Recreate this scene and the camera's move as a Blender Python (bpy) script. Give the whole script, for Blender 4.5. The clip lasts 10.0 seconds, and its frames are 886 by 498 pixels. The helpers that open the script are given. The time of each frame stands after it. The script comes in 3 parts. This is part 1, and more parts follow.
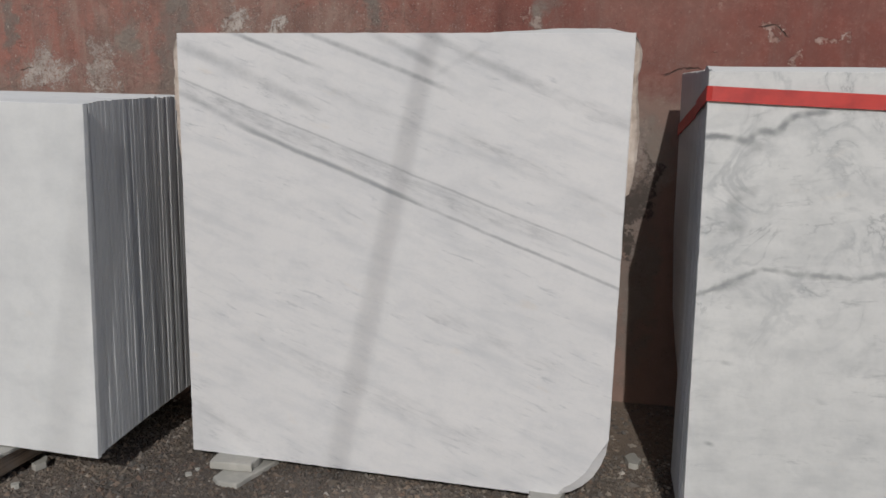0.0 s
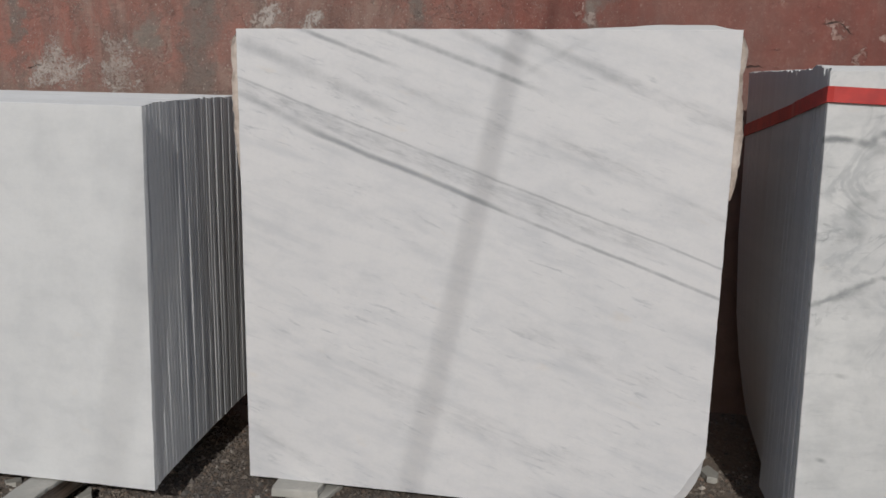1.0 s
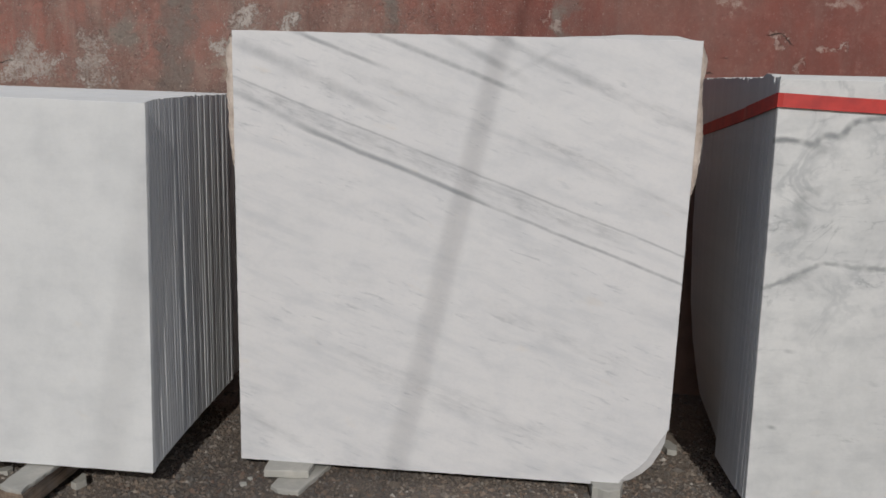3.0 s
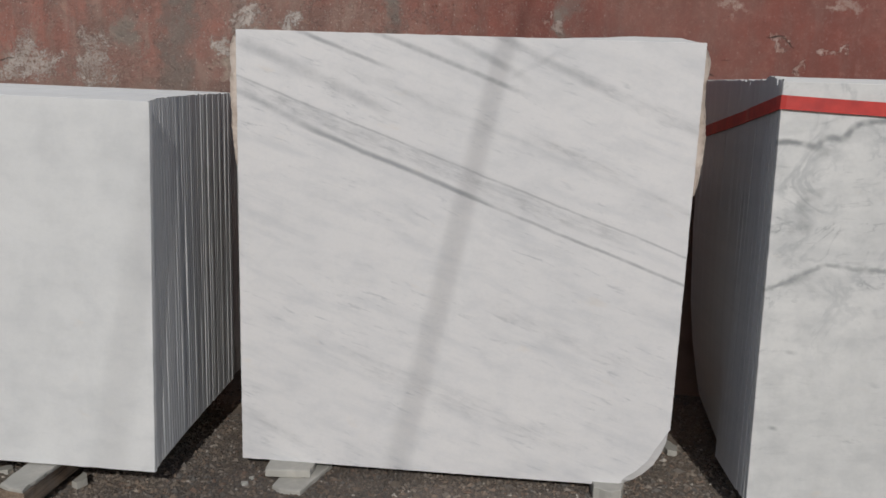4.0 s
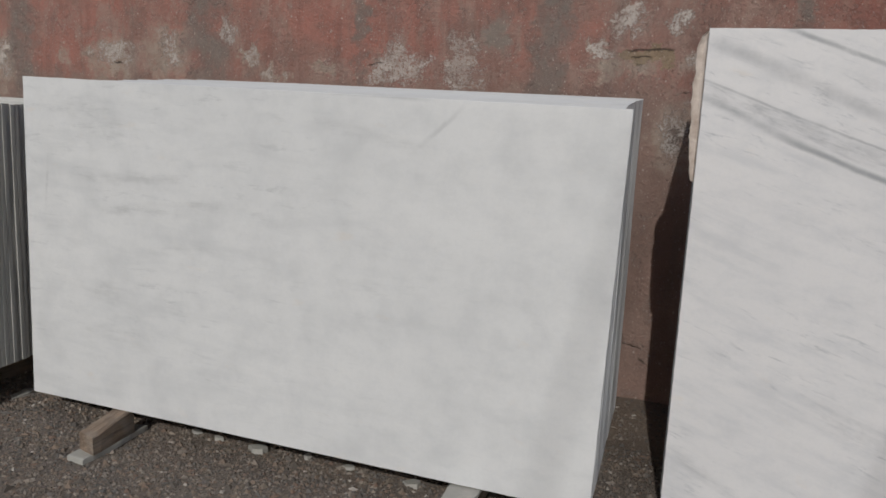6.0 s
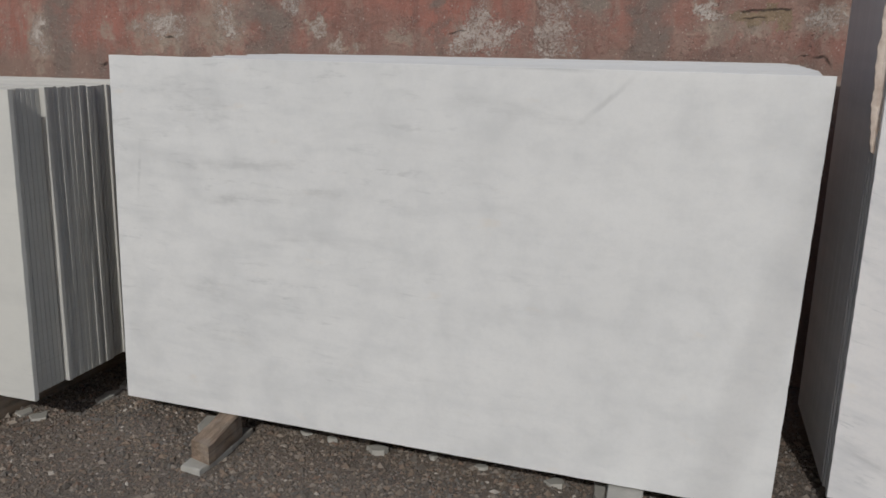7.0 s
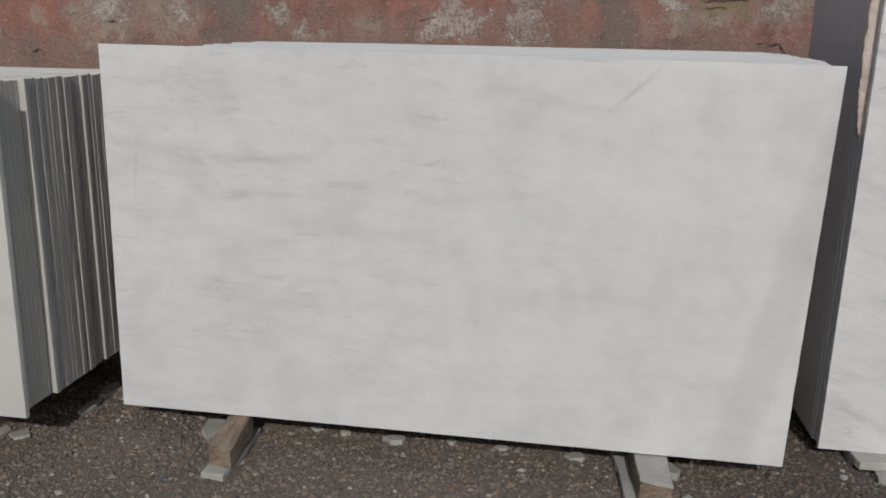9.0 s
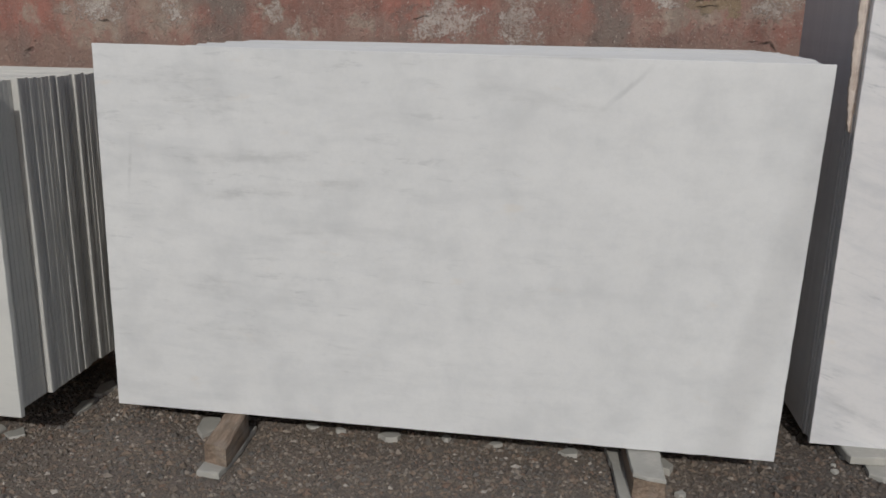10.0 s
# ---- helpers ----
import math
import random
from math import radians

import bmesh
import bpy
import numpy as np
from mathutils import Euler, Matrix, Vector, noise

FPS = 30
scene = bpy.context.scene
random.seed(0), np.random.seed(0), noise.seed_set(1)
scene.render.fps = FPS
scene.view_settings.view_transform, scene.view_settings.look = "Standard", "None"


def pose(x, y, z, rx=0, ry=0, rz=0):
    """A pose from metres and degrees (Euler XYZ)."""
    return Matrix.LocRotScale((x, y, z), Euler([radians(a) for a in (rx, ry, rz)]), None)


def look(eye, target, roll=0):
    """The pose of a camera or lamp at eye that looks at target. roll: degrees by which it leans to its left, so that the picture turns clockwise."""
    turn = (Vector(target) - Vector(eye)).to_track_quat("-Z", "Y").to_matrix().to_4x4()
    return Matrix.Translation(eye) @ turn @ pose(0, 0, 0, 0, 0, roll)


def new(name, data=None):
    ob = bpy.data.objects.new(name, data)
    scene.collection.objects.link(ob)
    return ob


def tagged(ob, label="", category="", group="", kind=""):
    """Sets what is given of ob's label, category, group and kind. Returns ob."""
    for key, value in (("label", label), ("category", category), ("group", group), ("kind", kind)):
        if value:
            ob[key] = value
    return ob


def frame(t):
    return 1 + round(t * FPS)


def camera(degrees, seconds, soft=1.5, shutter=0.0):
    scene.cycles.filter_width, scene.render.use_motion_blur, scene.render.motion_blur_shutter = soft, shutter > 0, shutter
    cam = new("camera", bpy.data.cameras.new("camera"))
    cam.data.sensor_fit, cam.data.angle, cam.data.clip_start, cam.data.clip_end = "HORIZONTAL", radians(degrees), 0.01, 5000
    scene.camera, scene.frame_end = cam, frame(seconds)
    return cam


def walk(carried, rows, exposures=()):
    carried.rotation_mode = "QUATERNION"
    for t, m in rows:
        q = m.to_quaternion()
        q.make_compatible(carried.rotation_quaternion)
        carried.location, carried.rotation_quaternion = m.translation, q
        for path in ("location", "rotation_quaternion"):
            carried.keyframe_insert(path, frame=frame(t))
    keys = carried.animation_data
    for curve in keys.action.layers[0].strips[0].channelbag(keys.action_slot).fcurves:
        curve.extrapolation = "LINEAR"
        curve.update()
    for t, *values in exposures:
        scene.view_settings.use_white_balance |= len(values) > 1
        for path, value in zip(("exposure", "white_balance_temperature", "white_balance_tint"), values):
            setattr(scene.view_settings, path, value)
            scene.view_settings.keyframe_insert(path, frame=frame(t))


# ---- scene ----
cam = camera(62.7, 10.0, soft=1.62)
PATH = [
    (0, (0.712, 0.6, 1.221), (0.284, 2.525, 0.887), 1.1),
    (0.5, (0.456, 0.67, 1.218), (0.101, 2.591, 0.792), 0.3),
    (1, (0.315, 0.671, 1.232), (-0.013, 2.614, 0.891), 0.9),
    (1.5, (0.237, 0.589, 1.24), (-0.021, 2.543, 0.899), 1.2),
    (2, (0.209, 0.523, 1.231), (-0.008, 2.481, 0.887), 1.1),
    (2.5, (0.204, 0.499, 1.228), (0.013, 2.461, 0.887), 1.2),
    (4, (0.177, 0.489, 1.227), (0.016, 2.454, 0.889), 1.8),
    (4.5, (0.081, 0.46, 1.25), (-0.279, 2.399, 0.918), 2.1),
    (5, (-0.11, 0.515, 1.236), (-0.673, 2.403, 0.891), 2.3),
    (5.5, (-0.4, 0.587, 1.221), (-1.06, 2.435, 0.832), 1.4),
    (6, (-0.694, 0.567, 1.215), (-1.336, 2.429, 0.867), 2.6),
    (6.2, (-0.81, 0.552, 1.211), (-1.482, 2.398, 0.839), 2.0),
    (7.5, (-1.419, 0.612, 1.228), (-1.904, 2.502, 0.788), 1.0),
    (8, (-1.564, 0.534, 1.237), (-1.928, 2.452, 0.802), 1.4),
    (8.5, (-1.617, 0.477, 1.23), (-1.934, 2.401, 0.784), 1.5),
    (9, (-1.62, 0.476, 1.231), (-1.911, 2.399, 0.762), 0.9),
    (9.5, (-1.618, 0.474, 1.231), (-1.889, 2.395, 0.747), 0.7),
    (10, (-1.618, 0.466, 1.236), (-1.893, 2.389, 0.76), 0.8),
]
walk(cam, [(t, look(eye, target, roll)) for t, eye, target, roll in PATH],
     [(0, 0.03), (4, 0.03), (5, -0.01), (5.6, -0.05), (6.2, -0.04), (7.5, -0.02), (10, -0.04)])


# ---- light ----
SUN = Vector((-0.118, 1.0, -0.66)).normalized()      # the way the sunlight travels
world = bpy.data.worlds.new("sky")
scene.world = world
world.use_nodes = True
wn = world.node_tree.nodes
sky = wn.new("ShaderNodeTexSky")
sky.sky_type = "NISHITA"
sky.sun_disc = False
sky.sun_elevation = math.asin(-SUN.z)
sky.sun_rotation = math.atan2(-SUN.x, -SUN.y)
sky.air_density = 0.8
sky.dust_density = 1.6
sky.ozone_density = 0.6
world.node_tree.links.new(sky.outputs[0], wn["Background"].inputs[0])
wn["Background"].inputs[1].default_value = 0.064
sun_data = bpy.data.lights.new("sun", "SUN")
sun_data.energy, sun_data.angle, sun_data.color = 1.98, radians(0.53), (1.0, 0.990, 0.965)
sun = new("sun", sun_data)
sun.matrix_world = look((2, -8, 6), Vector((2, -8, 6)) + SUN)


# ---- node helpers ----
class Nodes:
    """A small builder for one node material."""

    def __init__(self, name):
        self.mat = bpy.data.materials.new(name)
        self.mat.use_nodes = True
        self.t = self.mat.node_tree
        self.bsdf = self.t.nodes["Principled BSDF"]
        self.out = self.t.nodes["Material Output"]
        self.pos = self.node("ShaderNodeTexCoord").outputs["Object"]

    def node(self, kind, **given):
        n = self.t.nodes.new(kind)
        for key, value in given.items():
            setattr(n, key, value)
        return n

    def put(self, socket, value):
        if isinstance(value, bpy.types.NodeSocket):
            self.t.links.new(value, socket)
        elif isinstance(value, (tuple, list)) and len(value) == 3 and socket.type == "RGBA":
            socket.default_value = (*value, 1)
        else:
            socket.default_value = value

    def math(self, op, a, b=0.0, c=0.0, clamp=False):
        n = self.node("ShaderNodeMath", operation=op, use_clamp=clamp)
        for socket, value in zip(n.inputs, (a, b, c)):
            self.put(socket, value)
        return n.outputs[0]

    def mapped(self, scale=(1, 1, 1), turn=(0, 0, 0), shift=(0, 0, 0), vector=None):
        n = self.node("ShaderNodeMapping")
        self.put(n.inputs[0], self.pos if vector is None else vector)
        n.inputs["Location"].default_value = shift
        n.inputs["Rotation"].default_value = [radians(a) for a in turn]
        n.inputs["Scale"].default_value = scale
        return n.outputs[0]

    def noise(self, scale, detail=3, rough=0.55, vector=None, warp=0.0):
        n = self.node("ShaderNodeTexNoise")
        self.put(n.inputs["Vector"], self.pos if vector is None else vector)
        for key, value in (("Scale", scale), ("Detail", detail), ("Roughness", rough), ("Distortion", warp)):
            n.inputs[key].default_value = value
        return n.outputs["Fac"]

    def cells(self, scale, vector=None, feature="F1"):
        n = self.node("ShaderNodeTexVoronoi", feature=feature)
        self.put(n.inputs["Vector"], self.pos if vector is None else vector)
        n.inputs["Scale"].default_value = scale
        return n

    def step(self, value, low, high, to_low=0.0, to_high=1.0):
        n = self.node("ShaderNodeMapRange", interpolation_type="SMOOTHSTEP", clamp=True)
        for socket, v in zip(n.inputs, (value, low, high, to_low, to_high)):
            self.put(socket, v)
        return n.outputs[0]

    def mix(self, fac, a, b, blend="MIX"):
        n = self.node("ShaderNodeMix", data_type="RGBA", blend_type=blend)
        self.put(n.inputs[0], fac)
        self.put(n.inputs[6], a)
        self.put(n.inputs[7], b)
        return n.outputs[2]

    def axes(self, vector=None):
        n = self.node("ShaderNodeSeparateXYZ")
        self.put(n.inputs[0], self.pos if vector is None else vector)
        return n.outputs

    def bump(self, height, strength, distance, normal=None):
        n = self.node("ShaderNodeBump")
        self.put(n.inputs["Height"], height)
        n.inputs["Strength"].default_value, n.inputs["Distance"].default_value = strength, distance
        if normal is not None:
            self.put(n.inputs["Normal"], normal)
        return n.outputs[0]

    def done(self, color, rough=0.6, normal=None, metal=0.0, spec=0.5):
        self.put(self.bsdf.inputs["Base Color"], color)
        self.put(self.bsdf.inputs["Roughness"], rough)
        self.bsdf.inputs["Metallic"].default_value = metal
        self.bsdf.inputs["Specular IOR Level"].default_value = spec
        if normal is not None:
            self.put(self.bsdf.inputs["Normal"], normal)
        return self.mat


def marble(name, base, dark, broad=(1.3, 9.0, 0.5), fine=(5.0, 48.0, 0.4), veins=(), turn=0.0, cloud=0.2, clouds=1.6, worn=0.05, zone=None, swirl=None, ragged=3.5):
    """Polished marble in the slab's own x and z. broad, fine: streaks along and across and their strength.
    veins: (x0, z0, x1, z1, width, strength, wobble, streaky). zone: (x of full strength, x of least) for the streaks."""
    m = Nodes(name)
    rnd = m.node("ShaderNodeObjectInfo").outputs["Random"]
    color = m.mix(rnd, base, tuple(c * 0.90 for c in base))
    color = m.mix(m.math("MULTIPLY", m.step(m.noise(clouds, 5, 0.6), 0.40, 0.75), cloud), color, dark)
    drift = m.step(m.noise(1.1, 3, 0.5, m.mapped(shift=(2, 0, 5))), 0.38, 0.66)
    color = m.mix(m.math("MULTIPLY", drift, 0.16), color, dark)
    grain = m.noise(75, 5, 0.75)
    color = m.mix(m.math("MULTIPLY", m.step(grain, 0.42, 0.75), 0.14), color, dark)
    mottle = m.noise(11, 5, 0.65, m.mapped((0.7, 1, 1.3)))
    color = m.mix(m.math("MULTIPLY", m.step(mottle, 0.42, 0.72), 0.28), color, dark)
    turned = m.mapped(turn=(0, turn, 0))
    xyz = m.axes()
    amount = m.step(xyz["X"], zone[0], zone[1], 1.0, 0.25) if zone else 1.0
    wide = m.noise(1.0, 5, 0.6, m.mapped((broad[0], 1.0, broad[1]), vector=turned), 0.3)
    thin = m.noise(1.0, 6, 0.7, m.mapped((fine[0], 1.0, fine[1]), vector=turned), 0.4)
    some = m.step(m.noise(2.6, 3, 0.6, m.mapped((0.6, 1, 1.6), vector=turned)), 0.40, 0.62)
    fac = m.math("MULTIPLY", m.math("MULTIPLY", m.step(wide, 0.44, 0.74), broad[2]), amount)
    color = m.mix(fac, color, dark)
    fac = m.math("MULTIPLY", m.math("MULTIPLY", m.step(thin, 0.54, 0.72), m.math("MULTIPLY", some, fine[2])), amount)
    color = m.mix(fac, color, tuple(c * 0.85 for c in dark))
    if swirl:
        low, high, strength, size = swirl
        w = m.noise(size, 8, 0.58, None, 1.2)
        ridge = m.math("ABSOLUTE", m.math("SUBTRACT", w, 0.5))
        part_of = m.step(m.math("ADD", xyz["Z"], m.math("MULTIPLY", m.noise(3, 2), 0.5)), low, high)
        soft = m.math("MULTIPLY", m.step(ridge, 0.075, 0.0), m.step(m.noise(4.5, 4, 0.6), 0.40, 0.62))
        color = m.mix(m.math("MULTIPLY", m.math("MULTIPLY", soft, strength), part_of), color, dark)
        sharp = m.math("MULTIPLY", m.step(m.math("ADD", ridge, m.math("MULTIPLY", grain, 0.03)), 0.035, 0.012), m.step(m.noise(6.5, 4, 0.6, m.mapped(shift=(4, 0, 1))), 0.48, 0.62))
        color = m.mix(m.math("MULTIPLY", m.math("MULTIPLY", sharp, 0.6), part_of), color, tuple(c * 0.75 for c in dark))
    for k, (x0, z0, x1, z1, width, strength, wobble, streaky) in enumerate(veins):
        length = math.hypot(x1 - x0, z1 - z0)
        ux, uz = (x1 - x0) / length, (z1 - z0) / length
        dx, dz = m.math("SUBTRACT", xyz["X"], x0), m.math("SUBTRACT", xyz["Z"], z0)
        u = m.math("ADD", m.math("MULTIPLY", dx, ux), m.math("MULTIPLY", dz, uz))
        v = m.math("SUBTRACT", m.math("MULTIPLY", dz, ux), m.math("MULTIPLY", dx, uz))
        lot = m.mapped(shift=(k * 1.7, 0, k * 0.9) if length > 0.13 else (0.4, 0, 0.9))
        shift = m.math("MULTIPLY", m.math("SUBTRACT", m.noise(ragged, 7, 0.66, lot), 0.5), wobble)
        v = m.math("ABSOLUTE", m.math("ADD", v, shift))
        end = 0.12 if length > 0.13 else 0.018
        taper = m.math("MULTIPLY", m.step(u, -end / 2, end), m.step(u, length + end / 2, length - end))
        fac = m.math("MULTIPLY", m.step(v, width, width * 0.1), m.math("MULTIPLY", taper, strength))
        fac = m.math("MULTIPLY", fac, m.step(m.noise(8.0, 4, 0.65, lot), 0.30, 0.62, 0.30 if strength < 0.9 else 0.75, 1.0))
        if streaky:
            fac = m.math("MULTIPLY", fac, m.step(thin, 0.38, 0.62, 0.25, 1.0))
        color = m.mix(fac, color, tuple(c * 0.62 for c in dark))
    # rusty flecks and dull dust
    fleck = m.math("MULTIPLY", m.step(m.noise(7, 4, 0.6, m.mapped((1, 1, 2.4), vector=turned)), 0.62, 0.78), 0.22)
    color = m.mix(fleck, color, (0.66, 0.55, 0.42))
    color = m.mix(m.math("MULTIPLY", m.step(m.noise(9, 6, 0.7), 0.4, 0.8), worn), color, (0.60, 0.57, 0.52))
    rough = m.step(m.noise(14, 4), 0.3, 0.7, 0.36, 0.52)
    # sparkling crystal faces: few small cells lie tilted and mirror the sun
    cell = m.cells(1250)
    lots = m.axes(cell.outputs["Color"])
    pick = m.math("GREATER_THAN", lots["X"], 0.25)
    tilt = m.node("ShaderNodeCombineXYZ")
    m.put(tilt.inputs["X"], m.math("MULTIPLY", m.math("SUBTRACT", lots["Y"], 0.5), 1.3))
    m.put(tilt.inputs["Z"], m.math("MULTIPLY", m.math("SUBTRACT", lots["Z"], 0.5), 1.3))
    geo = m.node("ShaderNodeNewGeometry")
    added = m.node("ShaderNodeVectorMath", operation="ADD")
    m.put(added.inputs[0], geo.outputs["Normal"])
    m.put(added.inputs[1], tilt.outputs[0])
    unit = m.node("ShaderNodeVectorMath", operation="NORMALIZE")
    m.put(unit.inputs[0], added.outputs[0])
    m.put(m.bsdf.inputs["Coat Weight"], m.math("MULTIPLY", pick, 0.06))
    m.bsdf.inputs["Coat Roughness"].default_value = 0.10
    m.put(m.bsdf.inputs["Coat Normal"], unit.outputs[0])
    return m.done(color, rough, m.bump(m.noise(3.5, 3), 0.08, 0.01), spec=0.35)


def chain(points, width, strength, wobble):
    """Veins joined end to end."""
    return [(*p, *q, width, strength, wobble, False) for p, q in zip(points, points[1:])]


M_left = marble("white_marble", (0.757, 0.761, 0.755), (0.480, 0.492, 0.500), (2.6, 11.0, 0.40), (8.0, 36.0, 0.62), (
    (-1.00, 1.13, -0.62, 1.10, 0.060, 0.26, 0.16, True), (-0.86, 1.05, -0.55, 1.03, 0.060, 0.26, 0.16, True), (-0.80, 0.862, -0.34, 0.885, 0.030, 0.34, 0.07, True),
    (-0.74, 0.745, -0.20, 0.80, 0.032, 0.36, 0.07, True), (-0.86, 0.475, -0.60, 0.45, 0.055, 0.36, 0.14, True),
    (-0.955, 0.93, -0.97, 0.74, 0.008, 0.36, 0.05, True), (-0.55, 0.63, -0.10, 0.655, 0.030, 0.22, 0.09, True),
    (0.16, 1.187, 0.52, 1.176, 0.012, 0.36, 0.03, False), (0.60, 1.155, 0.48, 1.035, 0.012, 0.40, 0.05, False), (0.10, 1.09, 0.52, 1.03, 0.040, 0.24, 0.12, True),
    (-0.82, 0.30, -0.45, 0.28, 0.045, 0.22, 0.12, True)), turn=-2, cloud=0.40, clouds=5.5, zone=(-0.2, 0.6))
M_mid = marble("veined_marble", (0.752, 0.740, 0.736), (0.45, 0.465, 0.49), (2.6, 16.0, 0.40), (10.0, 62.0, 0.80), (
    (-0.78, 1.300, -0.38, 1.126, 0.017, 0.60, 0.025, False), (-0.54, 1.184, 0.10, 0.945, 0.013, 0.90, 0.02, False), (-0.08, 1.008, 0.80, 0.684, 0.0080, 0.74, 0.02, False),
    (-0.80, 1.352, 0.80, 0.775, 0.0055, 0.60, 0.02, False), (-0.78, 1.320, 0.55, 0.835, 0.046, 0.52, 0.04, True), (-0.62, 1.508, -0.24, 1.368, 0.011, 0.80, 0.02, False),
    (-0.34, 1.496, 0.21, 1.294, 0.013, 0.80, 0.02, False), (-0.08, 1.482, 0.21, 1.340, 0.019, 0.55, 0.04, False), (0.04, 1.500, 0.48, 1.300, 0.022, 0.60, 0.04, False),
    (0.34, 1.362, 0.82, 1.170, 0.032, 0.42, 0.05, True), (-0.78, 1.462, -0.24, 1.236, 0.030, 0.52, 0.04, False), (0.15, 1.345, 0.33, 1.440, 0.015, 0.40, 0.05, False),
    (-0.40, 1.370, 0.55, 1.010, 0.022, 0.22, 0.08, True), (0.20, 1.175, 0.52, 1.050, 0.026, 0.50, 0.06, True), (0.56, 1.01, 0.78, 0.92, 0.018, 0.50, 0.05, True),
    (-0.72, 0.19, -0.50, 0.06, 0.030, 0.45, 0.06, True), (-0.40, 0.42, 0.40, 0.12, 0.060, 0.28, 0.12, True), (0.10, 0.62, 0.60, 0.42, 0.035, 0.30, 0.10, True)),
    turn=-20.0, cloud=0.12)
M_right = marble("swirled_marble", (0.705, 0.702, 0.686), (0.36, 0.375, 0.385), (3.2, 11.0, 0.30), (9.0, 36.0, 0.75), (
    *chain(((-1.05, 1.136), (-0.963, 1.133), (-0.925, 1.118), (-0.912, 1.150), (-0.854, 1.148), (-0.833, 1.187), (-0.799, 1.200), (-0.730, 1.209), (-0.60, 1.24)), 0.015, 0.95, 0.035),
    *chain(((-1.05, 0.688), (-0.971, 0.716), (-0.932, 0.746), (-0.871, 0.771), (-0.814, 0.771), (-0.746, 0.761), (-0.679, 0.768), (-0.625, 0.762), (-0.540, 0.788), (-0.30, 0.80)), 0.012, 0.72, 0.045),
    (-0.985, 0.705, -0.90, 0.752, 0.026, 0.55, 0.06, False), (-0.935, 1.128, -0.890, 1.100, 0.024, 0.60, 0.05, False),
    *chain(((-0.889, 0.995), (-0.955, 0.985), (-0.950, 0.920), (-0.915, 0.878), (-0.985, 0.882)), 0.026, 0.50, 0.06),
    (-0.975, 0.253, -0.950, 0.250, 0.010, 0.9, 0.01, False), (-0.950, 0.502, -0.915, 0.500, 0.010, 0.6, 0.02, False)),
    turn=4, cloud=0.30, clouds=9.0, swirl=(0.60, 1.05, 0.55, 6.0), ragged=11.0)
M_far = marble("cream_marble", (0.64, 0.635, 0.595), (0.48, 0.48, 0.46), (1.5, 7.0, 0.5), cloud=0.25)
M_plain = marble("stacked_marble", (0.585, 0.588, 0.59), (0.47, 0.48, 0.49), (2.0, 10.0, 0.3), cloud=0.25, worn=0.2)
M_cream = marble("stacked_cream_marble", (0.56, 0.548, 0.51), (0.42, 0.42, 0.40), (2.0, 10.0, 0.3), cloud=0.25, worn=0.2)
M_offcut = marble("offcut_marble", (0.39, 0.38, 0.345), (0.24, 0.235, 0.21), (5.0, 14.0, 0.4), cloud=0.4, clouds=9, worn=0.6)


def crust_material():
    m = Nodes("raw_slab_crust")
    n = m.noise(18, 5, 0.65)
    c = m.mix(m.step(n, 0.35, 0.7), (0.62, 0.545, 0.485), (0.44, 0.36, 0.305))
    c = m.mix(m.math("MULTIPLY", m.step(m.noise(70, 3), 0.55, 0.7), 0.4), c, (0.74, 0.68, 0.60))
    return m.done(c, 0.85, m.bump(m.noise(45, 5, 0.7), 0.6, 0.006))


def wood_material():
    m = Nodes("weathered_timber")
    grain = m.noise(1.0, 5, 0.65, m.mapped((55, 3.0, 70)), 0.6)
    c = m.mix(m.step(grain, 0.35, 0.65), (0.27, 0.20, 0.145), (0.13, 0.092, 0.066))
    c = m.mix(m.math("MULTIPLY", m.step(m.noise(12, 4, 0.6), 0.45, 0.7), 0.5), c, (0.29, 0.26, 0.225))
    return m.done(c, 0.8, m.bump(grain, 0.6, 0.003))


def strap_material():
    m = Nodes("red_webbing")
    weave = m.node("ShaderNodeTexWave", wave_type="BANDS", bands_direction="Z")
    m.put(weave.inputs["Vector"], m.pos)
    weave.inputs["Scale"].default_value, weave.inputs["Distortion"].default_value = 120, 1.0
    c = m.mix(m.step(m.noise(16, 4), 0.35, 0.75), (0.54, 0.040, 0.030), (0.38, 0.026, 0.023))
    return m.done(c, 0.55, m.bump(weave.outputs["Fac"], 0.25, 0.001))


def dark_grit(m):
    """Mask for darker grit by the east end of the long stack."""
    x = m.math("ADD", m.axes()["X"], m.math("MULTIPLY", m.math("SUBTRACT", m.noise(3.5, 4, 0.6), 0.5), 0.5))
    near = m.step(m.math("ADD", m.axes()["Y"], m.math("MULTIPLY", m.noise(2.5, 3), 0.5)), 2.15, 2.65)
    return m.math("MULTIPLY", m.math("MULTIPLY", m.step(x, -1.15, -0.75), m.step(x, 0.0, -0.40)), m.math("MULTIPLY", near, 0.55))


